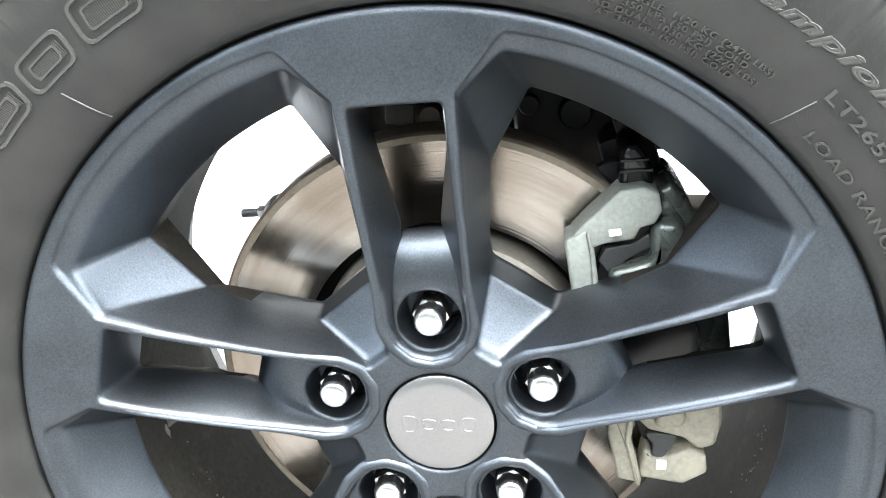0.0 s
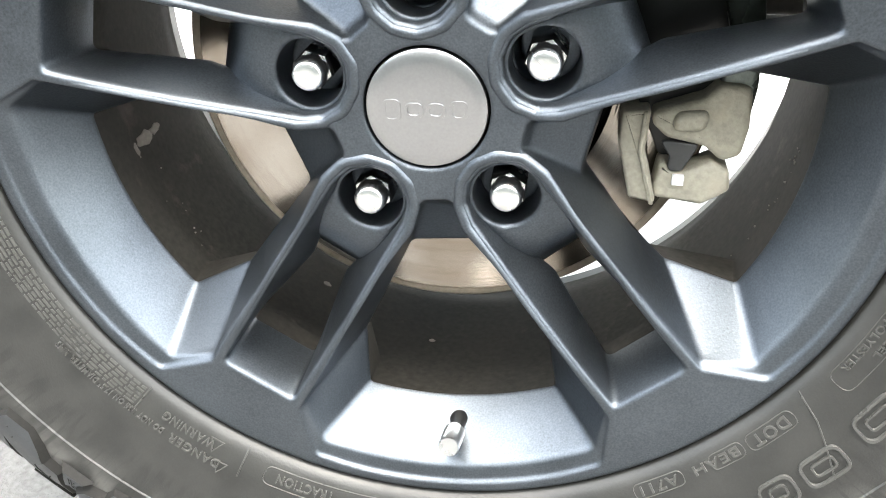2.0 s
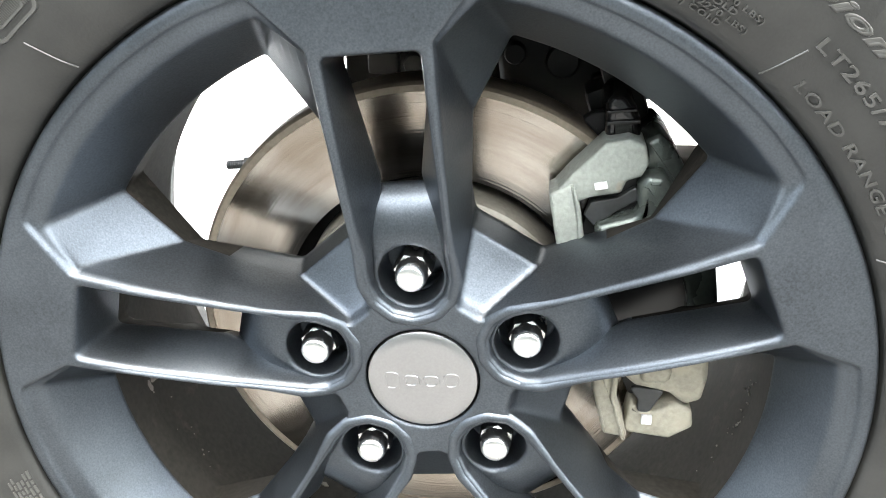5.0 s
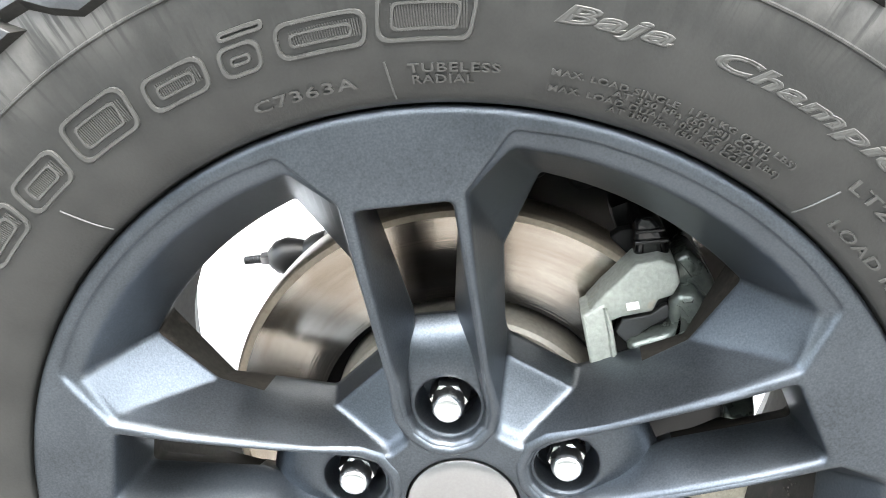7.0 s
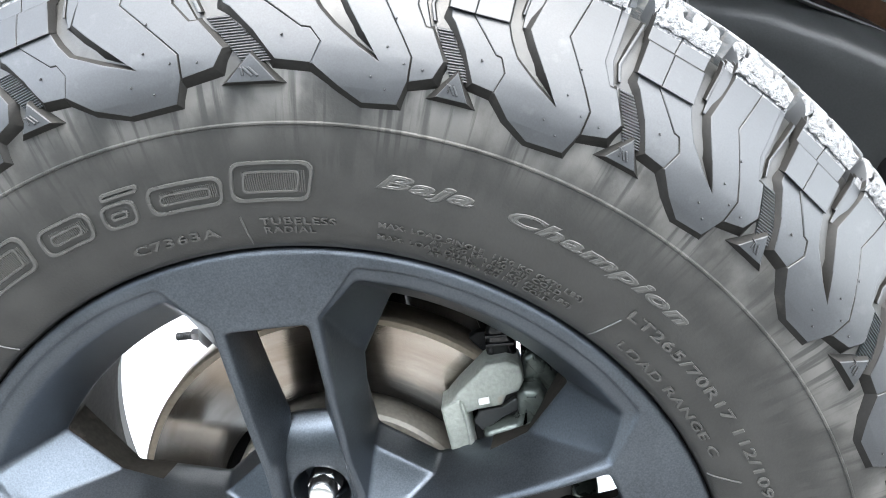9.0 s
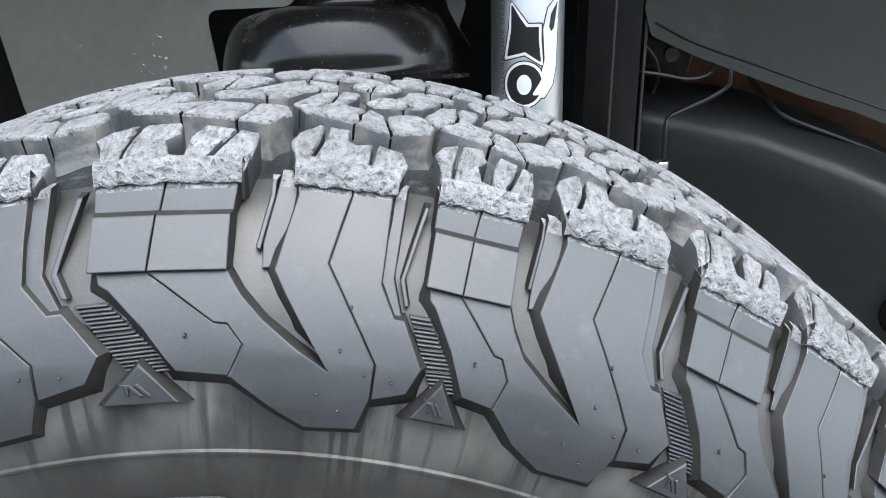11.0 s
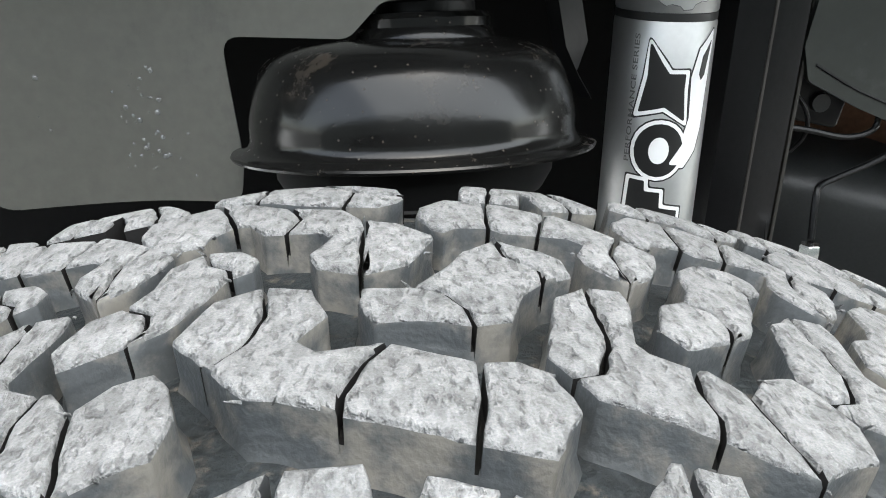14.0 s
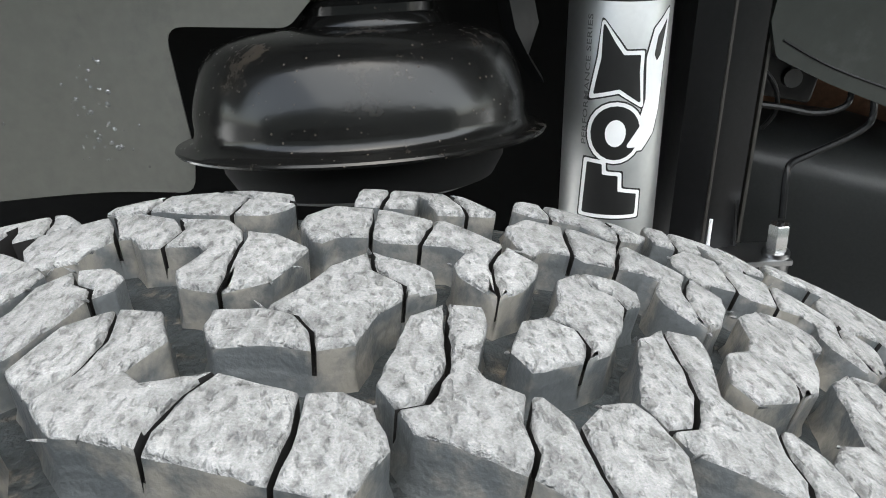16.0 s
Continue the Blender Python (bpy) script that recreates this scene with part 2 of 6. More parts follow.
def scored_steel():
    """Friction ring: brown-grey steel with fine round scoring."""
    m = material("machined_brake_steel", (0.47, 0.435, 0.39), 0.17, 0.97, 0.10, 300, 12, 0.0)
    n, l = m.node_tree.nodes, m.node_tree.links
    co, sep = n.new("ShaderNodeTexCoord"), n.new("ShaderNodeVectorMath")
    sep.operation = "MULTIPLY"
    sep.inputs[1].default_value = (1, 0, 1)
    l.new(co.outputs["Object"], sep.inputs[0])
    size = n.new("ShaderNodeVectorMath")
    size.operation = "LENGTH"
    l.new(sep.outputs[0], size.inputs[0])
    rings = n.new("ShaderNodeTexNoise")
    rings.noise_dimensions = "1D"
    rings.inputs["Scale"].default_value, rings.inputs["Detail"].default_value = 900, 5
    l.new(size.outputs["Value"], rings.inputs["W"])
    bp = n.new("ShaderNodeBump")
    bp.inputs["Strength"].default_value, bp.inputs["Distance"].default_value = 0.14, 0.0004
    l.new(rings.outputs["Fac"], bp.inputs["Height"])
    l.new(bp.outputs["Normal"], n["Principled BSDF"].inputs["Normal"])
    # uneven darker sectors in the colour, for reflections and spoke shadows on the ring
    plane, turn, wedge_at = n.new("ShaderNodeSeparateXYZ"), n.new("ShaderNodeVectorMath"), n.new("ShaderNodeCombineXYZ")
    turn.operation = "NORMALIZE"
    l.new(sep.outputs[0], turn.inputs[0])
    l.new(turn.outputs[0], plane.inputs[0])
    l.new(plane.outputs["X"], wedge_at.inputs[0])
    l.new(plane.outputs["Z"], wedge_at.inputs[2])
    far = n.new("ShaderNodeMath")
    far.operation = "MULTIPLY"
    far.inputs[1].default_value = 5.0
    l.new(size.outputs["Value"], far.inputs[0])
    l.new(far.outputs[0], wedge_at.inputs[1])
    patchiness = n.new("ShaderNodeTexNoise")
    patchiness.inputs["Scale"].default_value, patchiness.inputs["Detail"].default_value = 2.6, 1.5
    l.new(wedge_at.outputs[0], patchiness.inputs["Vector"])
    step = n.new("ShaderNodeMapRange")
    step.inputs["From Min"].default_value, step.inputs["From Max"].default_value = 0.40, 0.62
    l.new(patchiness.outputs["Fac"], step.inputs["Value"])
    stain = n.new("ShaderNodeMix")
    stain.data_type = "RGBA"
    stain.inputs["B"].default_value = (0.32, 0.28, 0.235, 1)
    l.new(n["Principled BSDF"].inputs["Base Color"].links[0].from_socket, stain.inputs["A"])
    l.new(step.outputs["Result"], stain.inputs["Factor"])
    # brown scorch streaks that run round with the scoring
    streak_at, streak, dark = n.new("ShaderNodeCombineXYZ"), n.new("ShaderNodeTexNoise"), n.new("ShaderNodeMix")
    wide = n.new("ShaderNodeMath")
    wide.operation = "MULTIPLY"
    wide.inputs[1].default_value = 110.0
    l.new(size.outputs["Value"], wide.inputs[0])
    l.new(wide.outputs[0], streak_at.inputs[1])
    l.new(plane.outputs["X"], streak_at.inputs[0])
    l.new(plane.outputs["Z"], streak_at.inputs[2])
    streak.inputs["Scale"].default_value, streak.inputs["Detail"].default_value, streak.inputs["Roughness"].default_value = 0.8, 6, 0.7
    l.new(streak_at.outputs[0], streak.inputs["Vector"])
    keep = n.new("ShaderNodeMapRange")
    keep.inputs["From Min"].default_value, keep.inputs["From Max"].default_value, keep.inputs["To Max"].default_value = 0.42, 0.75, 0.6
    l.new(streak.outputs["Fac"], keep.inputs["Value"])
    dark.data_type = "RGBA"
    dark.inputs["B"].default_value = (0.185, 0.135, 0.095, 1)
    l.new(stain.outputs["Result"], dark.inputs["A"])
    l.new(keep.outputs["Result"], dark.inputs["Factor"])
    l.new(dark.outputs["Result"], n["Principled BSDF"].inputs["Base Color"])
    tangent = n.new("ShaderNodeTangent")
    tangent.direction_type, tangent.axis = "RADIAL", "Y"
    l.new(tangent.outputs["Tangent"], n["Principled BSDF"].inputs["Tangent"])
    n["Principled BSDF"].inputs["Anisotropic"].default_value = 0.8
    return m


M_DISC = scored_steel()
M_RUST = material("rusty_edge", (0.16, 0.08, 0.045), 0.85, 0.1, 0.4, 200, 40, 0.6, 0.001)
M_CAST = soften(material("greenish_grey_cast_iron", (0.30, 0.32, 0.29), 0.48, 0.35, 0.25, 350, 30, 0.6, 0.0009, (0.33, 0.29, 0.22), 0.6), 0.0025)
M_DUSTY = soften(material("dusty_beige_cast_iron", (0.38, 0.355, 0.285), 0.6, 0.1, 0.25, 350, 30, 0.6, 0.0009, (0.42, 0.38, 0.30), 0.56), 0.0025)
M_BELL = material("dull_bell_steel", (0.20, 0.188, 0.160), 0.5, 0.3, 0.25, 300, 20, 0.3, 0.0006, (0.13, 0.11, 0.085), 0.56)
M_IRON = soften(material("dark_green_grey_iron", (0.10, 0.115, 0.105), 0.27, 0.6, 0.3, 350, 30, 0.4, 0.0008, (0.22, 0.22, 0.19), 0.62), 0.003)
M_GRIME = material("oily_black_steel", (0.006, 0.006, 0.0065), 0.5, 0, 0.3, 250, 20, 0.2, 0.0006, spec=0.25)
M_BOOT = material("glossy_black_rubber", (0.008, 0.008, 0.0085), 0.2, 0, 0.3, 250, 20, 0.1, 0.0004)
M_TAN = material("tan_oxidised_steel", (0.30, 0.255, 0.20), 0.5, 0.35, 0.25, 300, 25, 0.3, 0.0005, (0.20, 0.13, 0.085), 0.6)
M_CHROME = material("bright_chrome", (0.76, 0.76, 0.755), 0.27, 1.0, 0.04, 200, 20, 0.0)
M_BRUSHED = material("brushed_aluminium", (0.37, 0.37, 0.375), 0.30, 1.0, 0.08, 700, 15, 0.08, 0.0001)
M_BLACK = material("black_painted_steel", (0.006, 0.006, 0.0063), 0.32, 0, 0.3, 250, 20, 0.15, 0.0006, (0.03, 0.026, 0.021), 0.68, 0.25)
M_SEAT = dusted(material("dusty_black_steel", (0.006, 0.006, 0.0058), 0.19, 0, 0.3, 250, 20, 0.12, 0.0005, spec=0.28))
M_PLASTIC = material("black_moulded_plastic", (0.036, 0.038, 0.038), 0.36, 0, 0.2, 500, 12, 0.2, 0.0005)
M_PANEL = material("dusty_grey_painted_panel", (0.100, 0.098, 0.086), 0.5, 0, 0.15, 150, 5, 0.1, 0.0004, (0.055, 0.056, 0.052), 0.53)
M_ARCH = material("grey_green_painted_sheet", (0.029, 0.032, 0.0285), 0.35, 0, 0.15, 150, 5, 0.1, 0.0004, (0.075, 0.08, 0.074), 0.6)
# for the added wall that hides the low sky
M_SKY_BLOCK = material("unseen_wall_grey_green", (0.11, 0.12, 0.11), 0.9, 0, 0.3, 60, 2, 0.5, 0.004)
# the ground's concrete, darkened in colour so that less light bounces up
M_GROUND_DIM = material("toned_down_concrete", (0.138, 0.136, 0.132), 0.9, 0, 0.4, 160, 4, 0.8, 0.003, (0.22, 0.216, 0.208), 0.60)
M_SHOCK = material("silver_shock_body", (0.40, 0.405, 0.40), 0.42, 0.9, 0.06, 300, 10, 0.05, 0.0002)
M_WHITE = material("white_print", (0.8, 0.8, 0.8), 0.45, 0, 0.03, 200, 10, 0.0)
M_INK = material("black_print", (0.009, 0.009, 0.009), 0.45, 0, 0.1, 200, 10, 0.0)
M_GREYINK = material("grey_print", (0.11, 0.11, 0.11), 0.5, 0, 0.1, 200, 10, 0.0)
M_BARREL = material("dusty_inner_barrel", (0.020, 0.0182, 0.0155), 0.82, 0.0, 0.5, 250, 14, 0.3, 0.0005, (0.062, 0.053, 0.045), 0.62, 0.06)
M_MUD = material("dried_mud", (0.17, 0.15, 0.13), 0.9, 0, 0.3, 300, 60, 0.4, 0.0006)
M_ARM = material("dull_grey_steel", (0.075, 0.068, 0.060), 0.5, 0.2, 0.3, 200, 20, 0.3, 0.0006)
# flat black that stands in for the darkness inside holes
M_VOID = material("flat_hole_black", (0.003, 0.003, 0.003), 0.9, 0, 0.1, 100, 10, 0.0, spec=0.05)
M_WATER = material("clear_water", (0.75, 0.76, 0.76), 0.13, 0, 0.02, 200, 10, 0.0)
M_WATER.node_tree.nodes["Principled BSDF"].inputs["Transmission Weight"].default_value = 0.85
# the same concrete again, brightened to stand for glaring ground
M_GROUND_BRIGHT = material("brightened_concrete", (0.72, 0.715, 0.70), 0.9, 0, 0.08, 90, 3, 0.5, 0.003, (0.70, 0.69, 0.67), 0.66)
M_DARK = material("dark_underbody", (0.005, 0.005, 0.005), 0.8, 0, 0.2, 100, 10, 0.2, 0.001, spec=0.15)
# brownish tone that imitates the faint reflections down the upright
M_SHEEN = material("upright_sheen_brown", (0.026, 0.0235, 0.020), 0.6, 0, 0.35, 200, 12, 0.3, 0.0006)


# ---- mesh helpers ----
def finish(bm, angle=35, orient=True):
    if orient:
        bmesh.ops.recalc_face_normals(bm, faces=bm.faces)
    me = bpy.data.meshes.new("mesh")
    bm.to_mesh(me)
    bm.free()
    for p in me.polygons:
        p.use_smooth = True
    me.set_sharp_from_angle(angle=radians(angle))
    return me


def part(name, bm, material, parent=None, label="", angle=35):
    """Links a bmesh (or a finished mesh) as one object under a thing or a part."""
    me = bm if isinstance(bm, bpy.types.Mesh) else finish(bm, angle)
    if not me.materials:
        me.materials.append(material)
    ob = new(name, me)
    ob.parent = parent
    return tagged(ob, label) if label else ob


def thing(name, place, label, category, group="", kind=""):
    ob = new(name)
    ob.location = place
    ob.empty_display_size = 0.05
    return tagged(ob, label, category, group, kind)


def loft(bm, loops, closed=True, cap_first=False, cap_last=False):
    """Faces between loops of equal length."""
    rings = [[bm.verts.new(p) for p in lp] for lp in loops]
    n = len(rings[0])
    for a, b in zip(rings, rings[1:]):
        for i in range(n if closed else n - 1):
            j = (i + 1) % n
            bm.faces.new((a[i], a[j], b[j], b[i]))
    if cap_first:
        bm.faces.new(rings[0])
    if cap_last:
        bm.faces.new(rings[-1])
    return rings


def revolve(profile, n=96, axis="y", closed=False):
    """A bmesh of revolution. profile: (radius, height along the axis)."""
    bm = bmesh.new()
    loops = []
    for i in range(n):
        a = 2 * math.pi * i / n
        c, s = math.cos(a), math.sin(a)
        loops.append([(r * s, h, r * c) if axis == "y" else (r * c, r * s, h) for r, h in profile])
    rings = [[bm.verts.new(p) for p in lp] for lp in loops]
    k = len(profile)
    for i in range(n):
        a, b = rings[i], rings[(i + 1) % n]
        for j in range(k if closed else k - 1):
            jj = (j + 1) % k
            bm.faces.new((a[j], a[jj], b[jj], b[j]))
    bmesh.ops.remove_doubles(bm, verts=bm.verts, dist=1e-6)
    return bm


def rounded(points, radii, corner=5, edge=4):
    """A closed outline with rounded corners, the same number of points for the same number of corners."""
    out, n = [], len(points)
    tangents = []
    for i in range(n):
        p, a, b = (Vector(points[k % n]) for k in (i, i - 1, i + 1))
        u, v = (a - p), (b - p)
        lu, lv = u.length, v.length
        u, v = u / lu, v / lv
        half = math.acos(max(-1, min(1, u.dot(v)))) / 2
        cut = min(radii[i] / max(math.tan(half), 1e-4), 0.45 * lu, 0.45 * lv)
        tangents.append((p, p + u * cut, p + v * cut))
    for i in range(n):
        p, s, e = tangents[i]
        for k in range(corner + 1):
            t = k / corner
            out.append((1 - t) ** 2 * s + 2 * t * (1 - t) * p + t * t * e)
        nxt = tangents[(i + 1) % n][1]
        for k in range(1, edge):
            out.append(e + (nxt - e) * (k / edge))
    return out


def box(size, centre=(0, 0, 0), bevel=0.003, turn=None, bm=None):
    """A bevelled block, added to a bmesh."""
    t = bmesh.new()
    bmesh.ops.create_cube(t, size=1)
    for v in t.verts:
        v.co = Vector((v.co.x * size[0], v.co.y * size[1], v.co.z * size[2]))
    if bevel:
        bmesh.ops.bevel(t, geom=t.edges[:], offset=bevel, segments=2, affect="EDGES", profile=0.6)
    m = Matrix.Translation(centre) @ (turn or Matrix.Identity(4))
    bmesh.ops.transform(t, matrix=m, verts=t.verts)
    if bm is None:
        return t
    join(bm, t)
    return bm


def join(bm, other):
    index = {v: bm.verts.new(v.co) for v in other.verts}
    for f in other.faces:
        try:
            bm.faces.new([index[v] for v in f.verts])
        except ValueError:
            pass
    other.free()
    return bm


def tube(points, radius, n=8, bm=None):
    """A round rod or hose along points, smoothed."""
    bm = bm or bmesh.new()
    pts = [Vector(p) for p in points]
    if len(pts) > 2:
        fine = []
        for i in range(len(pts) - 1):
            p0, p1, p2, p3 = pts[max(i - 1, 0)], pts[i], pts[i + 1], pts[min(i + 2, len(pts) - 1)]
            for k in range(6):
                t = k / 6
                fine.append(0.5 * ((2 * p1) + (p2 - p0) * t + (2 * p0 - 5 * p1 + 4 * p2 - p3) * t * t + (3 * p1 - p0 - 3 * p2 + p3) * t ** 3))
        pts = fine + [pts[-1]]
    loops = []
    for i, p in enumerate(pts):
        d = (pts[min(i + 1, len(pts) - 1)] - pts[max(i - 1, 0)]).normalized()
        q = d.to_track_quat("Z", "Y")
        loops.append([p + q @ Vector((radius * math.cos(2 * math.pi * k / n), radius * math.sin(2 * math.pi * k / n), 0)) for k in range(n)])
    loft(bm, loops, True, True, True)
    return bm


def polar(r, a):
    """x and z in the wheel's plane: a degrees turned to the left from straight up."""
    return Vector((-r * math.sin(radians(a)), r * math.cos(radians(a))))


# ---- the wheel ----
HUB = (0.0, 0.0, 0.395)
SPIN = 6.0  # the wheel stands turned by this
wheel = thing("wheel", HUB, "dark grey five-spoke alloy wheel with a black all-terrain tyre", "wheel")


def face_y(r):
    """How far forward the front of the rim lies."""
    steps = ((0.0, -0.0005), (0.055, -0.0010), (0.080, -0.0065), (0.115, -0.0145), (0.158, -0.0225), (0.190, -0.0262), (0.212, -0.0266), (0.300, -0.0232))
    for (r0, y0), (r1, y1) in zip(steps, steps[1:]):
        if r <= r1:
            return y0 + (y1 - y0) * (r - r0) / (r1 - r0)
    return steps[-1][1]


def pocket_level(corner_r, corner_a, spoke_r, spoke_w, tip_v, tip_u, y_of, arc_r, corner=0.007):
    """One outline of the large opening between two double spokes, with its axis straight up; y_of gives the depth."""
    s = radians(36)
    # a point at half width w of the neighbouring spoke and r along it, seen from the pocket's axis
    def by_spoke(along, w, side):
        x, z = w, along
        c, q = math.cos(s), math.sin(s)
        return Vector((side * (z * q - x * c), z * c + x * q))
    arc = [polar(arc_r, corner_a * k) for k in (0.66, 0.33, 0, -0.33, -0.66)]
    pts = [polar(corner_r, corner_a), *arc, polar(corner_r, -corner_a), by_spoke(spoke_r, spoke_w, 1), Vector((tip_u, tip_v)), Vector((-tip_u, tip_v)), by_spoke(spoke_r, spoke_w, -1)]
    rad = [corner] + [0.2] * 5 + [corner, 0.005, 0.006, 0.006, 0.005]
    return [(p.x, y_of(p.length), p.y) for p in rounded(pts, rad, 5, 5)]


def recess_level(outer_v, half_out, half_in, inner_r, y_of, round_out=0.004, mid=None):
    """One outline of the channel in a double spoke: square at the rim, round about the nut."""
    bend = 0.012
    if mid is None:
        mid, bend = half_in + (half_out - half_in) * 0.0555 / (outer_v - 0.0635) + 0.0005, 0.3
    pts = [Vector((half_out, outer_v)), Vector((-half_out, outer_v)), Vector((-mid, 0.1190)), Vector((-half_in, 0.0635))]
    low = [Vector((-inner_r * math.cos(radians(k)), 0.0635 - inner_r * math.sin(radians(k)))) for k in (30, 60, 90, 120, 150)]
    pts = pts + low + [Vector((half_in, 0.0635)), Vector((mid, 0.1190))]
    rad = [round_out, round_out, bend] + [0.006] * 7 + [bend]
    return [(p.x, y_of(p.length), p.y) for p in rounded(pts, rad, 4, 5)]


def turned(loop, a):
    c, s = math.cos(radians(a)), math.sin(radians(a))
    return [Vector((x * c - z * s, y, x * s + z * c)) for x, y, z in loop]


def build_rim():
    bm = bmesh.new()
    pocket = [
        pocket_level(0.2282, 22.4, 0.1950, 0.0290, 0.050, 0.0075, lambda r: face_y(r) + 0.0000, 0.2297),
        pocket_level(0.2268, 22.3, 0.1942, 0.0296, 0.051, 0.0074, lambda r: face_y(r) + 0.0026 - 0.0014 * (r < 0.19), 0.2283),
        pocket_level(0.2250, 22.2, 0.1935, 0.0301, 0.052, 0.0076, lambda r: face_y(r) + 0.0034 - 0.0012 * (r < 0.19), 0.2266),
        pocket_level(0.2210, 22.2, 0.1928, 0.0306, 0.053, 0.0079, lambda r: face_y(r) + 0.0040 + 0.0004 * (r < 0.2), 0.2224),
        pocket_level(0.2186, 22.1, 0.1922, 0.0309, 0.055, 0.0083, lambda r: face_y(r) + 0.0056 + 0.001 * (r < 0.2), 0.2195),
        pocket_level(0.2168, 22.0, 0.1916, 0.0312, 0.057, 0.0090, lambda r: face_y(r) + 0.0090, 0.2174),
        pocket_level(0.1968, 17.4, 0.1500, 0.0405, 0.0865, 0.0212, lambda r: 0.019 + 0.004 * (r < 0.1), 0.1968, 0.003),
        pocket_level(0.1985, 17.0, 0.1480, 0.0300, 0.0900, 0.0225, lambda r: 0.045, 0.1985, 0.003),
    ]
    recess = [
        recess_level(0.1925, 0.0250, 0.0228, 0.0225, lambda r: face_y(r) + 0.0000),
        recess_level(0.1917, 0.0241, 0.0219, 0.0216, lambda r: face_y(r) + 0.0007),
        recess_level(0.1907, 0.0231, 0.0209, 0.0205, lambda r: face_y(r) + 0.0030),
        recess_level(0.1845, 0.0224, 0.0192, 0.0190, lambda r: 0.0145, 0.004, 0.0108),
        recess_level(0.1856, 0.0285, 0.0190, 0.0188, lambda r: 0.030, 0.006, 0.0185),
    ]
    front, back = [], []
    for k in range(5):
        rings = loft(bm, [turned(lp, 72 * k + 36) for lp in pocket])
        front.append(rings[0]), back.append(rings[-1])
        rings = loft(bm, [turned(lp, 72 * k) for lp in recess])
        front.append(rings[0]), back.append(rings[-1])

    def circle(r, y, n=160):
        return [bm.verts.new((-r * math.sin(2 * math.pi * i / n), y, r * math.cos(2 * math.pi * i / n))) for i in range(n)]

    def edges(loop):
        out = []
        for i, v in enumerate(loop):
            w = loop[(i + 1) % len(loop)]
            out.append(bm.edges.get((v, w)) or bm.edges.new((v, w)))
        return out

    lip = circle(0.2350, face_y(0.235))
    bore = circle(0.0330, 0.0, 60)
    bmesh.ops.triangle_fill(bm, use_beauty=True, use_dissolve=False, normal=(0, 1, 0), edges=sum((edges(lp) for lp in front + [lip, bore]), []))
    ring = circle(0.206, 0.045)
    bore2 = circle(0.0330, 0.045, 60)
    bmesh.ops.triangle_fill(bm, use_beauty=True, use_dissolve=False, normal=(0, 1, 0), edges=sum((edges(lp) for lp in back + [ring, bore2]), []))
    # the lip, the bead seat and the barrel
    last = lip
    for r, y in ((0.2362, -0.0240), (0.2366, -0.0222), (0.2362, -0.0180), (0.2200, -0.0140), (0.2180, 0.020), (0.2130, 0.045), (0.2130, 0.140), (0.2230, 0.165), (0.2360, 0.178), (0.2360, 0.184), (0.2215, 0.184), (0.2190, 0.172), (0.2085, 0.145), (0.2085, 0.070), (0.2065, 0.047)):
        nxt = circle(r, y)
        for i in range(160):
            j = (i + 1) % 160
            bm.faces.new((last[i], last[j], nxt[j], nxt[i]))
        last = nxt
    for i in range(160):
        j = (i + 1) % 160
        bm.faces.new((last[i], last[j], ring[j], ring[i]))
    for i in range(60):
        j = (i + 1) % 60
        bm.faces.new((bore[i], bore[j], bore2[j], bore2[i]))
    return bm


wheel.rotation_euler = (0, radians(-SPIN), 0)
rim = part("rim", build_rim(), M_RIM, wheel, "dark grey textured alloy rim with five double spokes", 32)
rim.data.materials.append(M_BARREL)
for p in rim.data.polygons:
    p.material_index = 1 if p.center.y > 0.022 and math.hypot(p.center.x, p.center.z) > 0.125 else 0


def build_floor():
    """The scooped floor of the channel, with the nut's seat in it."""
    bm = bmesh.new()
    n, top, half = 48, 0.1128, 0.0200
    fall = [(0.0, 0.0045), (0.060, 0.0045), (0.086, 0.0055), (0.096, 0.0078), (0.104, 0.0112), (0.109, 0.0150), (0.1128, 0.0205)]

    def depth(z):
        for (z0, y0), (z1, y1) in zip(fall, fall[1:]):
            if z <= z1:
                return y0 + (y1 - y0) * (z - z0) / (z1 - z0)
        return 0.0205

    ring = lambda r, y: [(r * math.sin(2 * math.pi * i / n), y, 0.0635 + r * math.cos(2 * math.pi * i / n)) for i in range(n)]  # noqa: E731
    loops = [ring(0.0100, 0.034), ring(0.0172, 0.034), ring(0.0178, 0.009), ring(0.0182, 0.0062)]
    out = []
    for i in range(n):
        a = 2 * math.pi * i / n
        s, c = math.sin(a), math.cos(a)
        d = min(half / max(abs(s), 1e-6), (top - 0.0635) / max(c, 1e-6) if c > 0 else 1)
        if c <= 0:
            d = half
        out.append((d * s, 0.0635 + d * c))
    for t in (0.12, 0.3, 0.5, 0.7, 0.85, 1.0):
        lp = []
        for (x0, _, z0), (x1, z1) in zip(ring(0.0182, 0), out):
            x, z = x0 + (x1 - x0) * t, z0 + (z1 - z0) * t
            lp.append((x, depth(z) - 0.0004 * (1 - t), z))
        loops.append(lp)
    loops.append([(x, y + 0.004, z - 0.001) for x, y, z in loops[-1]])
    loops.append([(x * 0.9, 0.0445, 0.0635 + (z - 0.0635) * 0.55) for x, y, z in loops[-1]])
    loft(bm, loops, True, True)
    return bm


floor_mesh = finish(build_floor(), 40)


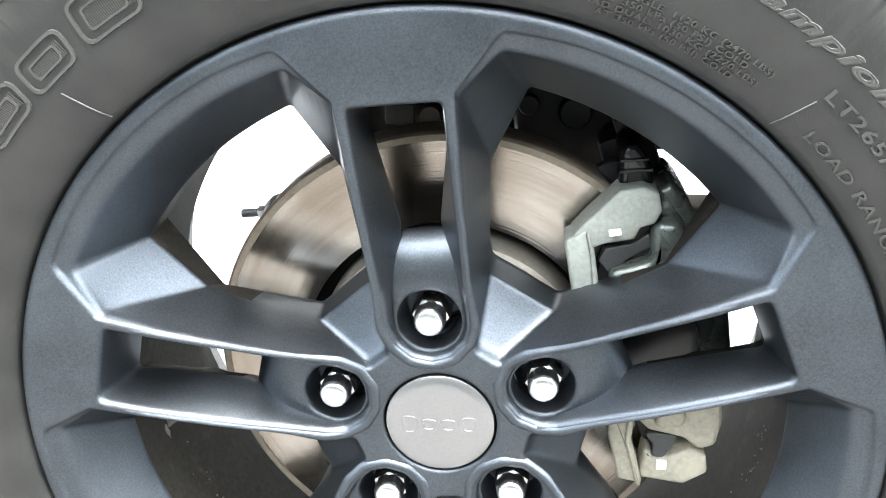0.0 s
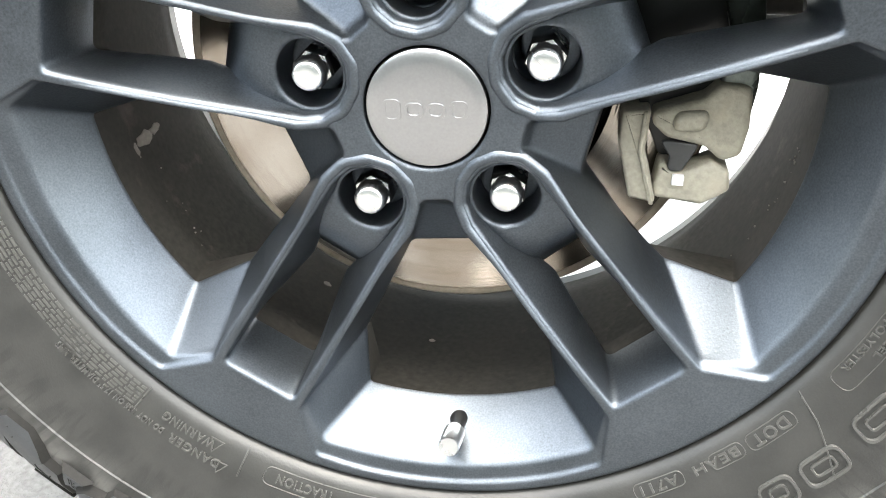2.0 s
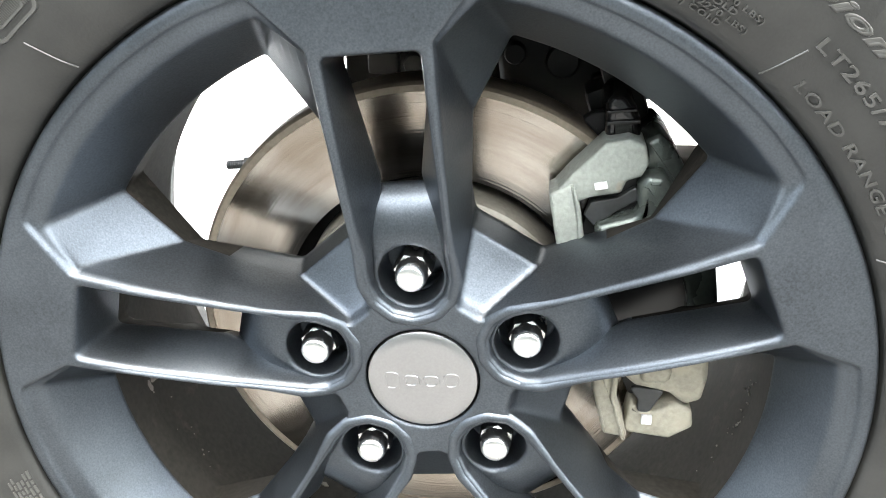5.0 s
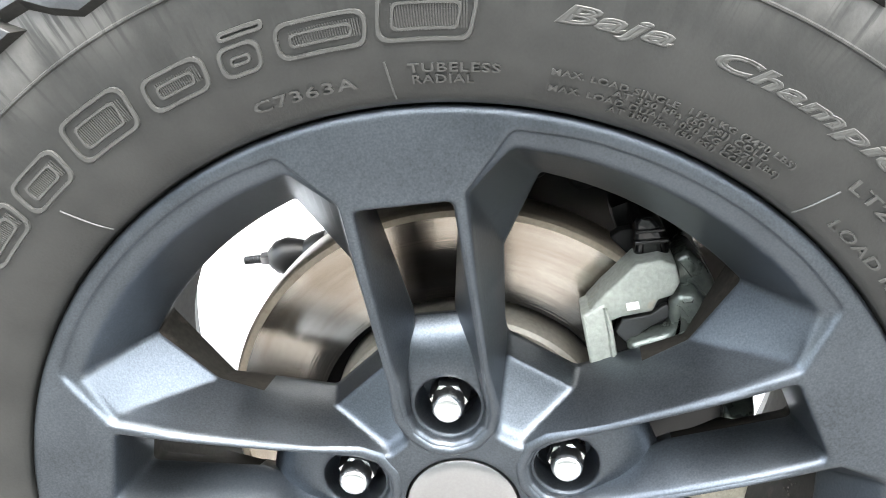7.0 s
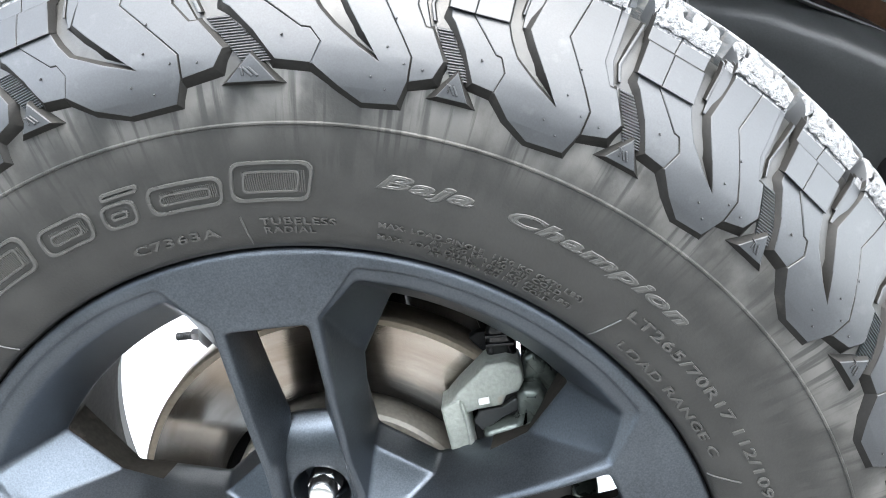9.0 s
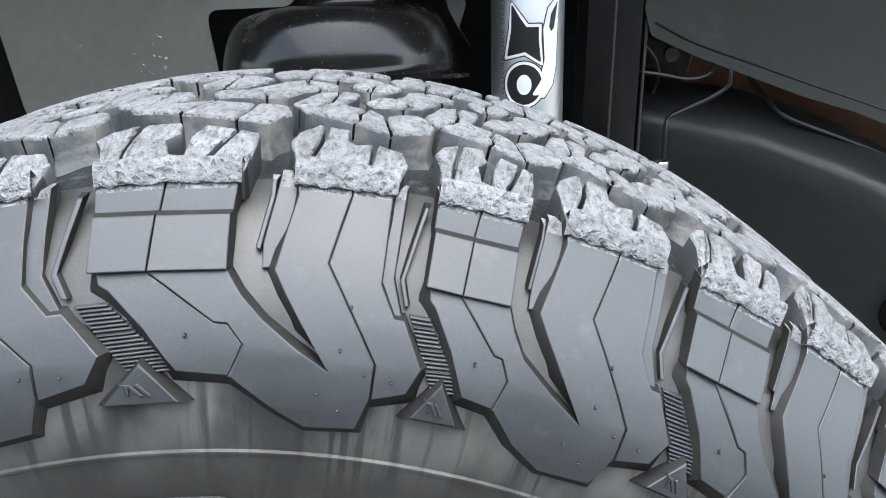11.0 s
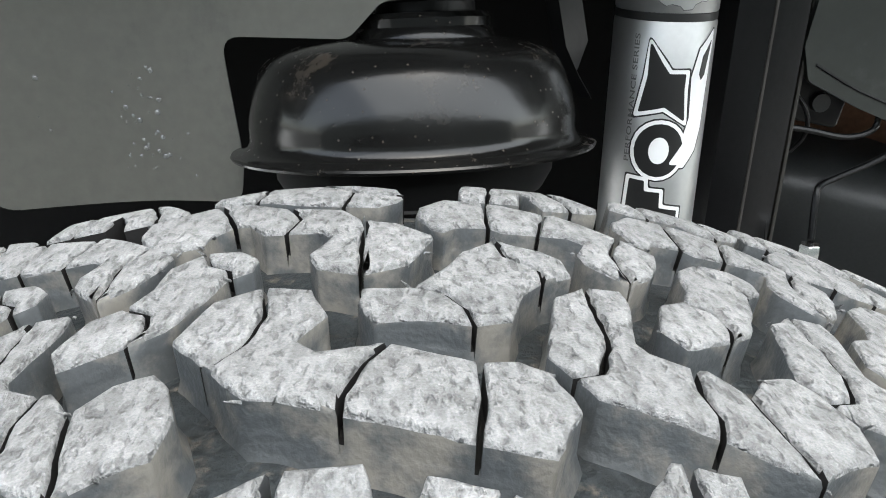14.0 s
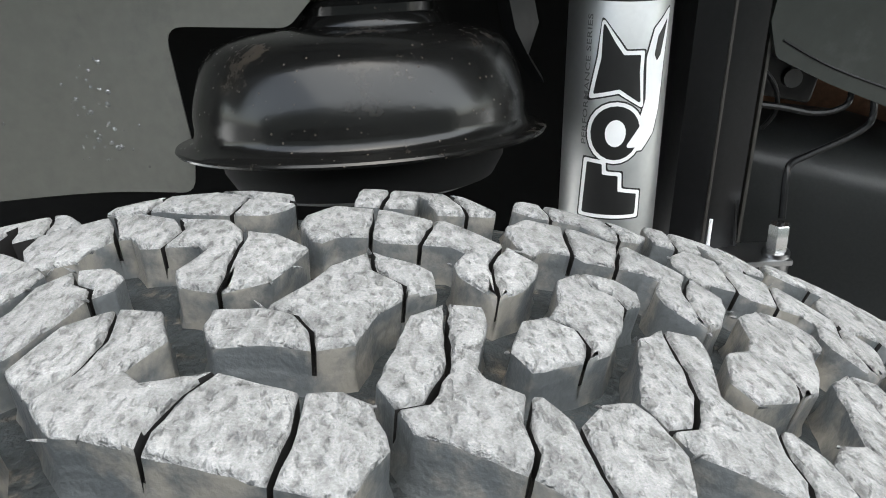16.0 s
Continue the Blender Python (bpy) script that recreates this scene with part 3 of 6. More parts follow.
def build_rib():
    """The rounded rib round a nut's recess, running out along both edges of the double spoke."""
    base = [Vector((x, z)) for x, _, z in recess_level(0.1925, 0.0250, 0.0228, 0.0225, lambda r: 0.0)]
    k = max(range(len(base)), key=lambda i: base[i].y)
    base = base[k:] + base[:k]
    run = [p for p in base if p.y < 0.186]
    bm, loops = bmesh.new(), []
    for d, up in ((0.0, 0.0012), (0.0006, -0.0004), (0.0018, -0.0014), (0.0034, -0.0016), (0.0048, -0.0010), (0.0058, 0.0002), (0.0062, 0.0014)):
        lp = []
        for i, p in enumerate(run):
            a, b = run[max(i - 1, 0)], run[min(i + 1, len(run) - 1)]
            t = (b - a).normalized()
            out = Vector((t.y, -t.x))
            if out.dot(p - Vector((0, 0.0635 if p.y < 0.0635 else p.y))) < 0:
                out = -out
            wide = 1.0 if p.y < 0.066 else max(0.52, 1.0 - (p.y - 0.066) / 0.05)
            q = p + out * d * wide
            sink = 0.0022 * max(0.0, (p.y - 0.150) / 0.036) ** 2
            lp.append((q.x, face_y(q.length) + sink + up * (1.0 if wide > 0.99 else 0.45 + 0.55 * wide), q.y))
        loops.append(lp)
    loft(bm, loops, False)
    return bm


rib_mesh = finish(build_rib(), 60)


def hexagon(r, y, n=6):
    return [(r * math.sin(2 * math.pi * (i + 0.5) / n), y, r * math.cos(2 * math.pi * (i + 0.5) / n)) for i in range(n)]


def build_nut():
    bm = bmesh.new()
    loft(bm, [hexagon(0.0105, 0.034), hexagon(0.0112, 0.033), hexagon(0.0112, 0.0125), hexagon(0.0104, 0.0112)], True, True, True)
    n = 24
    dome = [[(r * math.sin(2 * math.pi * i / n), y, r * math.cos(2 * math.pi * i / n)) for i in range(n)] for r, y in ((0.0092, 0.012), (0.0090, 0.0060), (0.0086, 0.0030), (0.0076, 0.0010), (0.0066, 0.0003), (0.0035, 0.0), (0.0008, 0.0))]
    loft(bm, dome, True, True, True)
    return bm


nut_mesh = finish(build_nut(), 30)
for k in range(5):
    at = polar(0.0635, 72 * k)
    f = part("spoke_scoop", floor_mesh, M_RIM, rim)
    f.rotation_euler = (0, radians(-72 * k), 0)
    rib = part("recess_rib", rib_mesh, M_RIM, rim)
    rib.rotation_euler = (0, radians(-72 * k), 0)
    nut = part("lug_nut", nut_mesh, M_CHROME, wheel, "bright chrome hexagonal lug nut")
    nut.location = (at.x, 0, at.y)
    nut.rotation_euler = (0, radians(11 * k + 8), 0)
cap = part("centre_cap", revolve([(0.0, -0.0022), (0.012, -0.0021), (0.024, -0.0015), (0.0295, -0.0008), (0.0312, 0.0002), (0.0318, 0.002), (0.0318, 0.012), (0.0, 0.012)], 72), M_BRUSHED, wheel, "brushed silver round centre cap with a raised mark")



def mud_patch(bm, a, y, wide, long, dice, r=0.2084):
    """A flat, ragged splash dried on the inside of the barrel, at a degrees and depth y."""
    n = 14
    rim_line = [(wide * dice.uniform(0.55, 1.0) * math.cos(2 * math.pi * k / n), long * dice.uniform(0.55, 1.0) * math.sin(2 * math.pi * k / n)) for k in range(n)]
    loops = []
    for grow, up in ((1.0, -0.0002), (0.85, 0.0004), (0.4, 0.0006)):
        loops.append([((r - up) * math.sin(radians(a) + u * grow / r), y + v * grow, (r - up) * math.cos(radians(a) + u * grow / r)) for u, v in rim_line])
    loft(bm, loops, True, False, True)


bm, dice = bmesh.new(), random.Random(5)
for a, y, wide, long in ((-102.0, 0.060, 0.009, 0.010), (-101.2, 0.077, 0.006, 0.013), (-101.0, 0.094, 0.004, 0.009), (-118.8, 0.056, 0.004, 0.003), (-121.0, 0.057, 0.003, 0.002), (-171.0, 0.091, 0.003, 0.002), (-147.0, 0.118, 0.004, 0.003)):
    mud_patch(bm, a, y, wide, long, dice)
for a0, y0, count in ((114.0, 0.066, 34), (108.0, 0.072, 16), (-118.0, 0.065, 14)):
    for _ in range(count):
        size = dice.uniform(0.0004, 0.0012)
        mud_patch(bm, dice.gauss(a0, 6.0), dice.gauss(y0, 0.008), size, size * 1.3, dice)
tagged(part("dried_mud", bm, M_MUD, rim), "pale dried mud splashes", kind="stuff")

# ---- the tyre ----
TC = 0.097  # the tyre's middle, from the hub's face
CROWN = 0.4025


def tread_r(y):
    return CROWN - 0.0125 * (abs(y - TC) / 0.100) ** 6


HALF = [(0.2366, -0.0190), (0.2378, -0.0225), (0.2385, -0.0265), (0.2420, -0.0295), (0.2440, -0.0310), (0.2500, -0.0340), (0.2600, -0.0372), (0.2750, -0.0402), (0.2900, -0.0422), (0.3035, -0.0433), (0.3052, -0.0434), (0.3058, -0.0444), (0.3066, -0.0444), (0.3072, -0.0434), (0.3200, -0.0428), (0.3350, -0.0400), (0.3500, -0.0335), (0.3650, -0.0225), (0.3770, -0.0080), (0.3840, 0.0080), (0.3880, 0.0300), (0.3905, 0.0600)]
profile = HALF + [(0.3910, TC)] + [(r, 2 * TC - y) for r, y in reversed(HALF)]
profile += [(0.2250, 0.2000), (0.2250, -0.0100)]
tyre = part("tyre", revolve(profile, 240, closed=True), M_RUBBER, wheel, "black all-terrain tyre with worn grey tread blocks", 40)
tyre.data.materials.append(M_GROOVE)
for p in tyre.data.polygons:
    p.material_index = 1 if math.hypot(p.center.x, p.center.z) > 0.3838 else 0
tyre.rotation_euler = (0, radians(SPIN), 0)  # angles below are clockwise from straight up

# where the units of each row start and how wide they are, in degrees: uneven near the top, alike round the rest
def row_units(first, last, count=48):
    """first: (start, width) from the top onwards; last: those just before the top, in order; the rest share what is left."""
    begin = first[-1][0] + first[-1][1]
    rest = count - len(first) - len(last)
    step = (360 + last[0][0] - begin) / rest
    return first + [(begin + step * k, step) for k in range(rest)] + [(a + 360, w) for a, w in last]


SIDE_UNITS = row_units([(-4.9, 10.45), (5.55, 7.12), (12.67, 6.64), (19.31, 7.72), (27.03, 7.17), (34.2, 6.45), (40.65, 7.0)], [(-29.2, 6.6), (-22.6, 7.3), (-15.3, 10.4)])
C_UNITS = row_units([(-4.9, 10.45), (5.55, 7.44), (13.05, 7.25), (20.2, 7.1), (27.2, 7.1)], [(-19.8, 7.44), (-12.34, 7.44)])
D_UNITS = row_units([(-4.9, 10.45), (5.55, 7.44), (12.45, 7.8), (19.55, 7.3), (26.6, 7.1)], [(-20.1, 7.44), (-12.7, 7.44)])
E_UNITS = row_units([(-5.4, 10.06), (4.66, 7.9), (12.55, 7.3), (19.65, 7.1), (26.7, 7.0)], [(-20.9, 7.6), (-13.3, 7.9)])
F_UNITS = row_units([(-6.67, 10.4), (3.80, 6.87), (10.67, 6.3), (16.97, 6.2)], [(-20.6, 6.9), (-13.6, 6.9)])


def on_tread(a, y, drop=0.0, r=None):
    r = (tread_r(y) if r is None else r) - drop
    return Vector((r * math.sin(radians(a)), y, r * math.cos(radians(a))))


def inset(points, d):
    """A polygon drawn in by d, in metres; points are (degrees, metres)."""
    k = CROWN * math.pi / 180
    ps = [Vector((a * k, y)) for a, y in points]
    area = sum(p.x * q.y - q.x * p.y for p, q in zip(ps, ps[1:] + ps[:1]))
    s = 1 if area > 0 else -1
    out = []
    for i, p in enumerate(ps):
        e, g = (p - ps[i - 1]).normalized(), (ps[(i + 1) % len(ps)] - p).normalized()
        n1, n2 = Vector((-e.y, e.x)) * s, Vector((-g.y, g.x)) * s
        n = n1 + n2
        n = n / max(n.dot(n1), 0.6) if n.length > 1e-6 else n1
        q = p + n * d
        out.append((q.x / k, q.y))
    return out


def slab(bm, points, bottom, top_drop, gap=0.0, edge=0.0007, draft=0.0001):
    """A piece of tread between a radius and the crown, with worn, uneven edges and drawn walls."""
    dice, rough = random.Random(len(points) + int(1000 * abs(points[0][0]))), []
    for i, (a, y) in enumerate(points):
        a2, y2 = points[(i + 1) % len(points)]
        n = max(1, int(math.hypot((a2 - a) * 0.007, y2 - y) / 0.0035))
        for t in range(n):
            j = 0.00035 if t else 0.0
            rough.append((a + (a2 - a) * t / n + dice.uniform(-j, j) / 0.007, y + (y2 - y) * t / n + dice.uniform(-j, j)))
    points = rough
    if sum(p[0] * q[1] - q[0] * p[1] for p, q in zip(points, points[1:] + points[:1])) < 0:
        points = points[::-1]
    p0 = inset(points, gap - draft)
    p1, p2, p3 = inset(points, gap), inset(points, gap + 0.35 * edge), inset(points, gap + 1.3 * edge)
    loops = [[on_tread(a, y, r=bottom) for a, y in p0], [on_tread(a, y, top_drop + 1.3 * edge) for a, y in p1], [on_tread(a, y, top_drop + 0.4 * edge) for a, y in p2], [on_tread(a, y, top_drop) for a, y in p3]]
    loft(bm, loops, True, False, True)


def mm(points, start, width, was_start, was_width):
    return [(start + (a - was_start) * width / was_width, y / 1000) for a, y in points]


C_LONG = dict(
    whole=[(-5.84, 70.5), (-5.00, 88.0), (-3.40, 93.6), (-1.78, 90.3), (-1.22, 77.3), (-2.09, 66.3), (-1.50, 61.5), (0.48, 63.5), (2.90, 55.2), (4.01, 55.8), (4.86, 51.5), (5.30, 38.8), (4.27, 26.0), (2.43, 29.5), (-0.84, 38.6), (-2.52, 44.5), (-3.31, 45.7), (-4.11, 52.9)],
    pieces=[
        [(-5.84, 70.5), (-5.00, 88.0), (-3.40, 93.6), (-3.21, 78.3), (-3.61, 66.3), (-4.32, 59.5), (-4.75, 59.4)],
        [(-3.40, 93.6), (-1.78, 90.3), (-1.22, 77.3), (-2.09, 66.3), (-1.50, 61.5), (0.48, 63.5), (-0.21, 56.1), (-0.80, 44.7), (-0.84, 38.6), (-2.52, 44.5), (-3.31, 45.7), (-4.11, 52.9), (-4.75, 59.4), (-4.32, 59.5), (-3.61, 66.3), (-3.21, 78.3)],
        [(0.48, 63.5), (2.90, 55.2), (2.81, 43.4), (2.52, 33.6), (2.43, 29.5), (-0.84, 38.6), (-0.80, 44.7), (-0.21, 56.1)],
        [(2.90, 55.2), (4.01, 55.8), (4.86, 51.5), (5.30, 38.8), (4.27, 26.0), (2.43, 29.5), (2.52, 33.6), (2.81, 43.4)],
    ], base=(-4.9, 10.45))
C_SHORT = dict(
    whole=[(4.76, 58.6), (5.79, 86.0), (7.07, 92.8), (8.37, 92.5), (8.45, 84.9), (7.82, 65.2), (8.01, 61.8), (9.06, 56.9), (9.48, 56.9), (10.21, 48.7), (10.98, 56.0), (12.12, 58.5), (12.61, 53.6), (13.09, 42.0), (12.81, 31.2), (11.70, 28.3), (10.67, 23.3), (8.58, 32.9), (6.74, 40.3), (5.73, 43.2)],
    pieces=[
        [(4.76, 58.6), (5.79, 86.0), (7.07, 92.8), (6.95, 71.2), (6.84, 63.5), (6.19, 52.2), (5.30, 50.0)],
        [(7.07, 92.8), (8.37, 92.5), (8.45, 84.9), (7.82, 65.2), (8.01, 61.8), (9.06, 56.9), (8.79, 47.6), (8.91, 39.7), (8.58, 32.9), (6.74, 40.3), (5.73, 43.2), (5.30, 50.0), (6.19, 52.2), (6.84, 63.5), (6.95, 71.2)],
        [(9.06, 56.9), (9.48, 56.9), (10.21, 48.7), (10.38, 38.5), (10.59, 30.9), (10.67, 23.3), (8.58, 32.9), (8.91, 39.7), (8.79, 47.6)],
        [(10.21, 48.7), (10.98, 56.0), (12.12, 58.5), (12.61, 53.6), (13.09, 42.0), (12.81, 31.2), (11.70, 28.3), (10.67, 23.3), (10.59, 30.9), (10.38, 38.5)],
    ], base=(5.55, 7.44))
D_LONG = dict(
    whole=[(-0.51, 81.9), (-0.39, 89.7), (1.30, 89.8), (2.52, 102.0), (3.16, 111.2), (4.57, 120.0), (6.25, 113.9), (6.87, 109.0), (6.96, 98.5), (5.76, 93.8), (4.98, 86.8), (4.30, 72.8), (3.05, 70.3), (1.41, 73.2), (0.02, 72.4)],
    pieces=[
        [(-0.51, 81.9), (-0.39, 89.7), (1.30, 89.8), (2.35, 86.0), (2.90, 78.7), (3.05, 70.3), (1.41, 73.2), (0.02, 72.4)],
        [(1.30, 89.8), (2.52, 102.0), (3.16, 111.2), (4.57, 120.0), (4.78, 108.8), (5.79, 101.6), (5.76, 93.8), (4.98, 86.8), (4.30, 72.8), (3.05, 70.3), (2.90, 78.7), (2.35, 86.0)],
        [(4.57, 120.0), (6.25, 113.9), (6.87, 109.0), (6.96, 98.5), (5.76, 93.8), (5.79, 101.6), (4.78, 108.8)],
    ], base=(-4.9, 10.45))
D_SHORT = dict(
    whole=[(8.80, 73.4), (9.40, 87.0), (10.42, 91.0), (10.99, 99.5), (11.20, 111.1), (12.35, 118.5), (13.74, 117.3), (14.45, 111.1), (14.34, 104.3), (13.58, 100.5), (13.03, 88.7), (12.17, 76.6), (11.14, 71.2), (9.32, 65.1)],
    pieces=[
        [(8.80, 73.4), (9.40, 87.0), (10.42, 91.0), (11.30, 86.0), (11.48, 78.7), (11.14, 71.2), (9.32, 65.1)],
        [(10.42, 91.0), (10.99, 99.5), (11.20, 111.1), (12.35, 118.5), (12.69, 110.4), (13.43, 106.1), (13.58, 100.5), (13.03, 88.7), (12.17, 76.6), (11.14, 71.2), (11.48, 78.7), (11.30, 86.0)],
        [(12.35, 118.5), (13.74, 117.3), (14.45, 111.1), (14.34, 104.3), (13.58, 100.5), (13.43, 106.1), (12.69, 110.4)],
    ], base=(5.55, 7.44))
# the far half of the tread, beyond its middle
E_LONG = dict(
    whole=[(-9.02, 138.5), (-8.92, 148.8), (-6.2, 156.6), (-4.78, 155.8), (-3.18, 148.0), (-0.92, 143.8), (-0.22, 135.2), (1.12, 131.9), (2.45, 121.9), (1.91, 111.4), (1.31, 103.0), (-0.23, 97.5), (-1.86, 102.5), (-2.23, 111.3), (-1.48, 122.7), (-1.83, 126.9), (-4.01, 128.0), (-4.67, 136.2), (-5.28, 136.6), (-5.89, 130.7), (-6.14, 124.3), (-7.93, 122.4)],
    pieces=[
        [(-9.02, 138.5), (-8.92, 148.8), (-6.2, 156.6), (-5.62, 147.0), (-5.20, 136.4), (-5.89, 130.7), (-6.14, 124.3), (-7.93, 122.4)],
        [(-6.2, 156.6), (-4.78, 155.8), (-3.18, 148.0), (-2.66, 139.1), (-2.84, 134.3), (-3.16, 127.4), (-4.01, 128.0), (-4.67, 136.2), (-5.20, 136.4), (-5.62, 147.0)],
        [(-3.18, 148.0), (-0.92, 143.8), (-0.22, 135.2), (-0.12, 129.6), (-0.27, 118.3), (-0.33, 97.6), (-1.86, 102.5), (-2.23, 111.3), (-1.48, 122.7), (-1.83, 126.9), (-3.16, 127.4), (-2.84, 134.3), (-2.66, 139.1)],
        [(-0.22, 135.2), (1.12, 131.9), (2.45, 121.9), (1.91, 111.4), (1.31, 103.0), (-0.23, 97.5), (-0.33, 97.6), (-0.27, 118.3), (-0.12, 129.6)],
    ], base=(-5.4, 10.06))
E_SHORT = dict(
    whole=[(1.76, 139.0), (1.93, 144.9), (3.03, 153.0), (4.76, 151.0), (5.54, 149.6), (7.19, 143.5), (7.61, 144.2), (9.78, 130.0), (10.95, 119.7), (10.68, 112.3), (9.88, 102.1), (8.92, 96.5), (8.20, 102.5), (7.63, 108.6), (7.54, 115.2), (8.06, 123.0), (7.62, 126.1), (5.03, 126.4), (4.60, 129.6), (3.34, 129.4), (2.81, 125.3), (2.28, 127.7)],
    pieces=[
        [(1.76, 139.0), (1.93, 144.9), (3.03, 153.0), (4.80, 151.0), (4.60, 129.6), (3.34, 129.4), (2.81, 125.3), (2.28, 127.7)],
        [(4.80, 151.0), (5.54, 149.6), (7.19, 143.5), (6.74, 133.3), (6.45, 126.2), (5.03, 126.4), (4.60, 129.6)],
        [(7.19, 143.5), (7.61, 144.2), (9.78, 130.0), (9.02, 117.7), (8.92, 96.5), (8.20, 102.5), (7.63, 108.6), (7.54, 115.2), (8.06, 123.0), (7.62, 126.1), (6.45, 126.2), (6.74, 133.3)],
        [(9.78, 130.0), (10.95, 119.7), (10.68, 112.3), (9.88, 102.1), (8.92, 96.5), (9.02, 117.7)],
    ], base=(4.66, 7.9))
F_LONG = dict(
    whole=[(-6.67, 160.2), (-6.56, 166.4), (-4.36, 173.8), (-2.08, 173.2), (-0.49, 171.9), (1.36, 164.4), (1.56, 155.6), (1.25, 151.3), (0.37, 146.6), (-1.06, 147.8), (-2.9, 152.0), (-4.32, 157.5), (-5.67, 157.4)],
    pieces=[
        [(-6.67, 160.2), (-6.56, 166.4), (-4.36, 173.8), (-4.72, 157.6), (-5.67, 157.4)],
        [(-4.36, 173.8), (-2.08, 173.2), (-0.58, 164.5), (-1.06, 147.8), (-2.9, 152.0), (-4.32, 157.5), (-4.72, 157.6)],
        [(-2.08, 173.2), (-0.49, 171.9), (1.36, 164.4), (1.56, 155.6), (-0.30, 161.0), (-0.58, 164.5)],
        [(-0.58, 164.5), (-0.30, 161.0), (1.56, 155.6), (1.25, 151.3), (0.37, 146.6), (-1.06, 147.8)],
    ], base=(-6.67, 10.4))
F_NOTCH = dict(
    whole=[(3.8, 153.9), (3.93, 167.5), (4.11, 172.8), (5.45, 172.0), (6.73, 171.5), (7.95, 170.8), (8.82, 168.6), (10.01, 156.3), (9.9, 152.5), (8.60, 150.6), (7.27, 149.2), (7.14, 156.0), (6.72, 164.3), (6.44, 153.1), (5.0, 153.1)],
    pieces=[
        [(3.8, 153.9), (3.93, 167.5), (4.11, 172.8), (5.45, 172.0), (5.0, 153.1)],
        [(5.45, 172.0), (6.73, 171.5), (7.95, 170.8), (8.52, 158.6), (8.60, 150.6), (7.27, 149.2), (7.14, 156.0), (6.72, 164.3), (6.44, 153.1), (5.0, 153.1)],
        [(7.95, 170.8), (8.82, 168.6), (10.01, 156.3), (9.9, 152.5), (8.60, 150.6), (8.52, 158.6)],
    ], base=(3.80, 6.87))
F_PLAIN = dict(
    whole=[(10.67, 161.1), (10.99, 171.3), (11.34, 173.7), (12.35, 172.2), (13.74, 169.3), (15.0, 165.7), (15.76, 163.5), (16.84, 157.0), (16.2, 151.0), (15.2, 149.0), (14.6, 147.5), (13.66, 156.0), (12.40, 157.2), (11.65, 156.9)],
    pieces=[
        [(10.67, 161.1), (10.99, 171.3), (11.34, 173.7), (12.35, 172.2), (12.40, 157.2), (11.65, 156.9)],
        [(12.35, 172.2), (13.74, 169.3), (15.0, 165.7), (15.37, 156.0), (15.2, 149.0), (14.6, 147.5), (13.66, 156.0), (12.40, 157.2)],
        [(15.0, 165.7), (15.76, 163.5), (16.84, 157.0), (16.2, 151.0), (15.2, 149.0), (15.37, 156.0)],
    ], base=(10.67, 6.3))
# near shoulder blocks: a notch towards the tread's middle, and short cuts
A_TOP = [(-4.37, 15.1), (-3.81, 21.1), (-2.33, 26.1), (-2.57, 14.2), (-2.79, 1.7), (-2.64, 1.7), (-2.40, 14.2), (-2.09, 26.2), (-0.20, 26.7), (0.14, 16.0), (-0.53, 11.5), (-0.23, 4.8), (0.47, 4.2), (0.56, 13.5), (1.09, 23.7), (2.81, 20.2), (2.35, 11.0), (1.75, 2.5), (1.90, 2.6), (2.52, 11.0), (3.00, 19.7), (4.08, 16.6), (4.09, 9.6), (3.77, -4.5), (-3.66, -3.9), (-3.92, 9.3)]
B_TOP = [(5.63, 11.5), (5.93, 17.9), (6.90, 26.9), (7.32, 26.5), (7.27, 14.6), (6.92, 4.8), (7.07, 4.8), (7.43, 14.6), (7.51, 26.2), (8.74, 24.4), (8.75, 15.7), (9.17, 13.3), (10.11, 15.2), (10.03, 6.3), (9.81, -0.9), (9.96, -0.9), (10.19, 6.3), (10.29, 14.9), (11.69, 11.8), (12.15, 4.6), (11.73, -4.8), (6.31, -5.1), (5.87, 6.6)]


def tread_block(spec, unit):
    bm = bmesh.new()
    s, w = unit
    slab(bm, mm(spec["whole"], s, w, *spec["base"]), 0.3865, 0.0070, 0.0008, 0.0012, 0.0028)
    for p in spec["pieces"]:
        slab(bm, mm(p, s, w, *spec["base"]), 0.3900, 0.0, 0.00058, 0.0010)
    return bm


# the lug's face down the side: radius and depth
SIDE = [(0.3105, -0.0452), (0.3250, -0.0466), (0.3325, -0.0458), (0.3400, -0.0435), (0.3460, -0.0405), (0.3520, -0.0370), (0.3580, -0.0328), (0.3640, -0.0282), (0.3720, -0.0212), (0.3800, -0.0132), (0.3890, -0.0035)]


def side_y(r):
    for (r0, y0), (r1, y1) in zip(SIDE, SIDE[1:]):
        if r <= r1:
            return y0 + (y1 - y0) * (r - r0) / (r1 - r0)
    return SIDE[-1][1]


def on_side(r, a, out=0.0):
    """A point on the lugs' outer side, raised by out."""
    return Vector((r * math.sin(radians(a)), side_y(r) - 0.8 * out, r * math.cos(radians(a)))) * 1.0


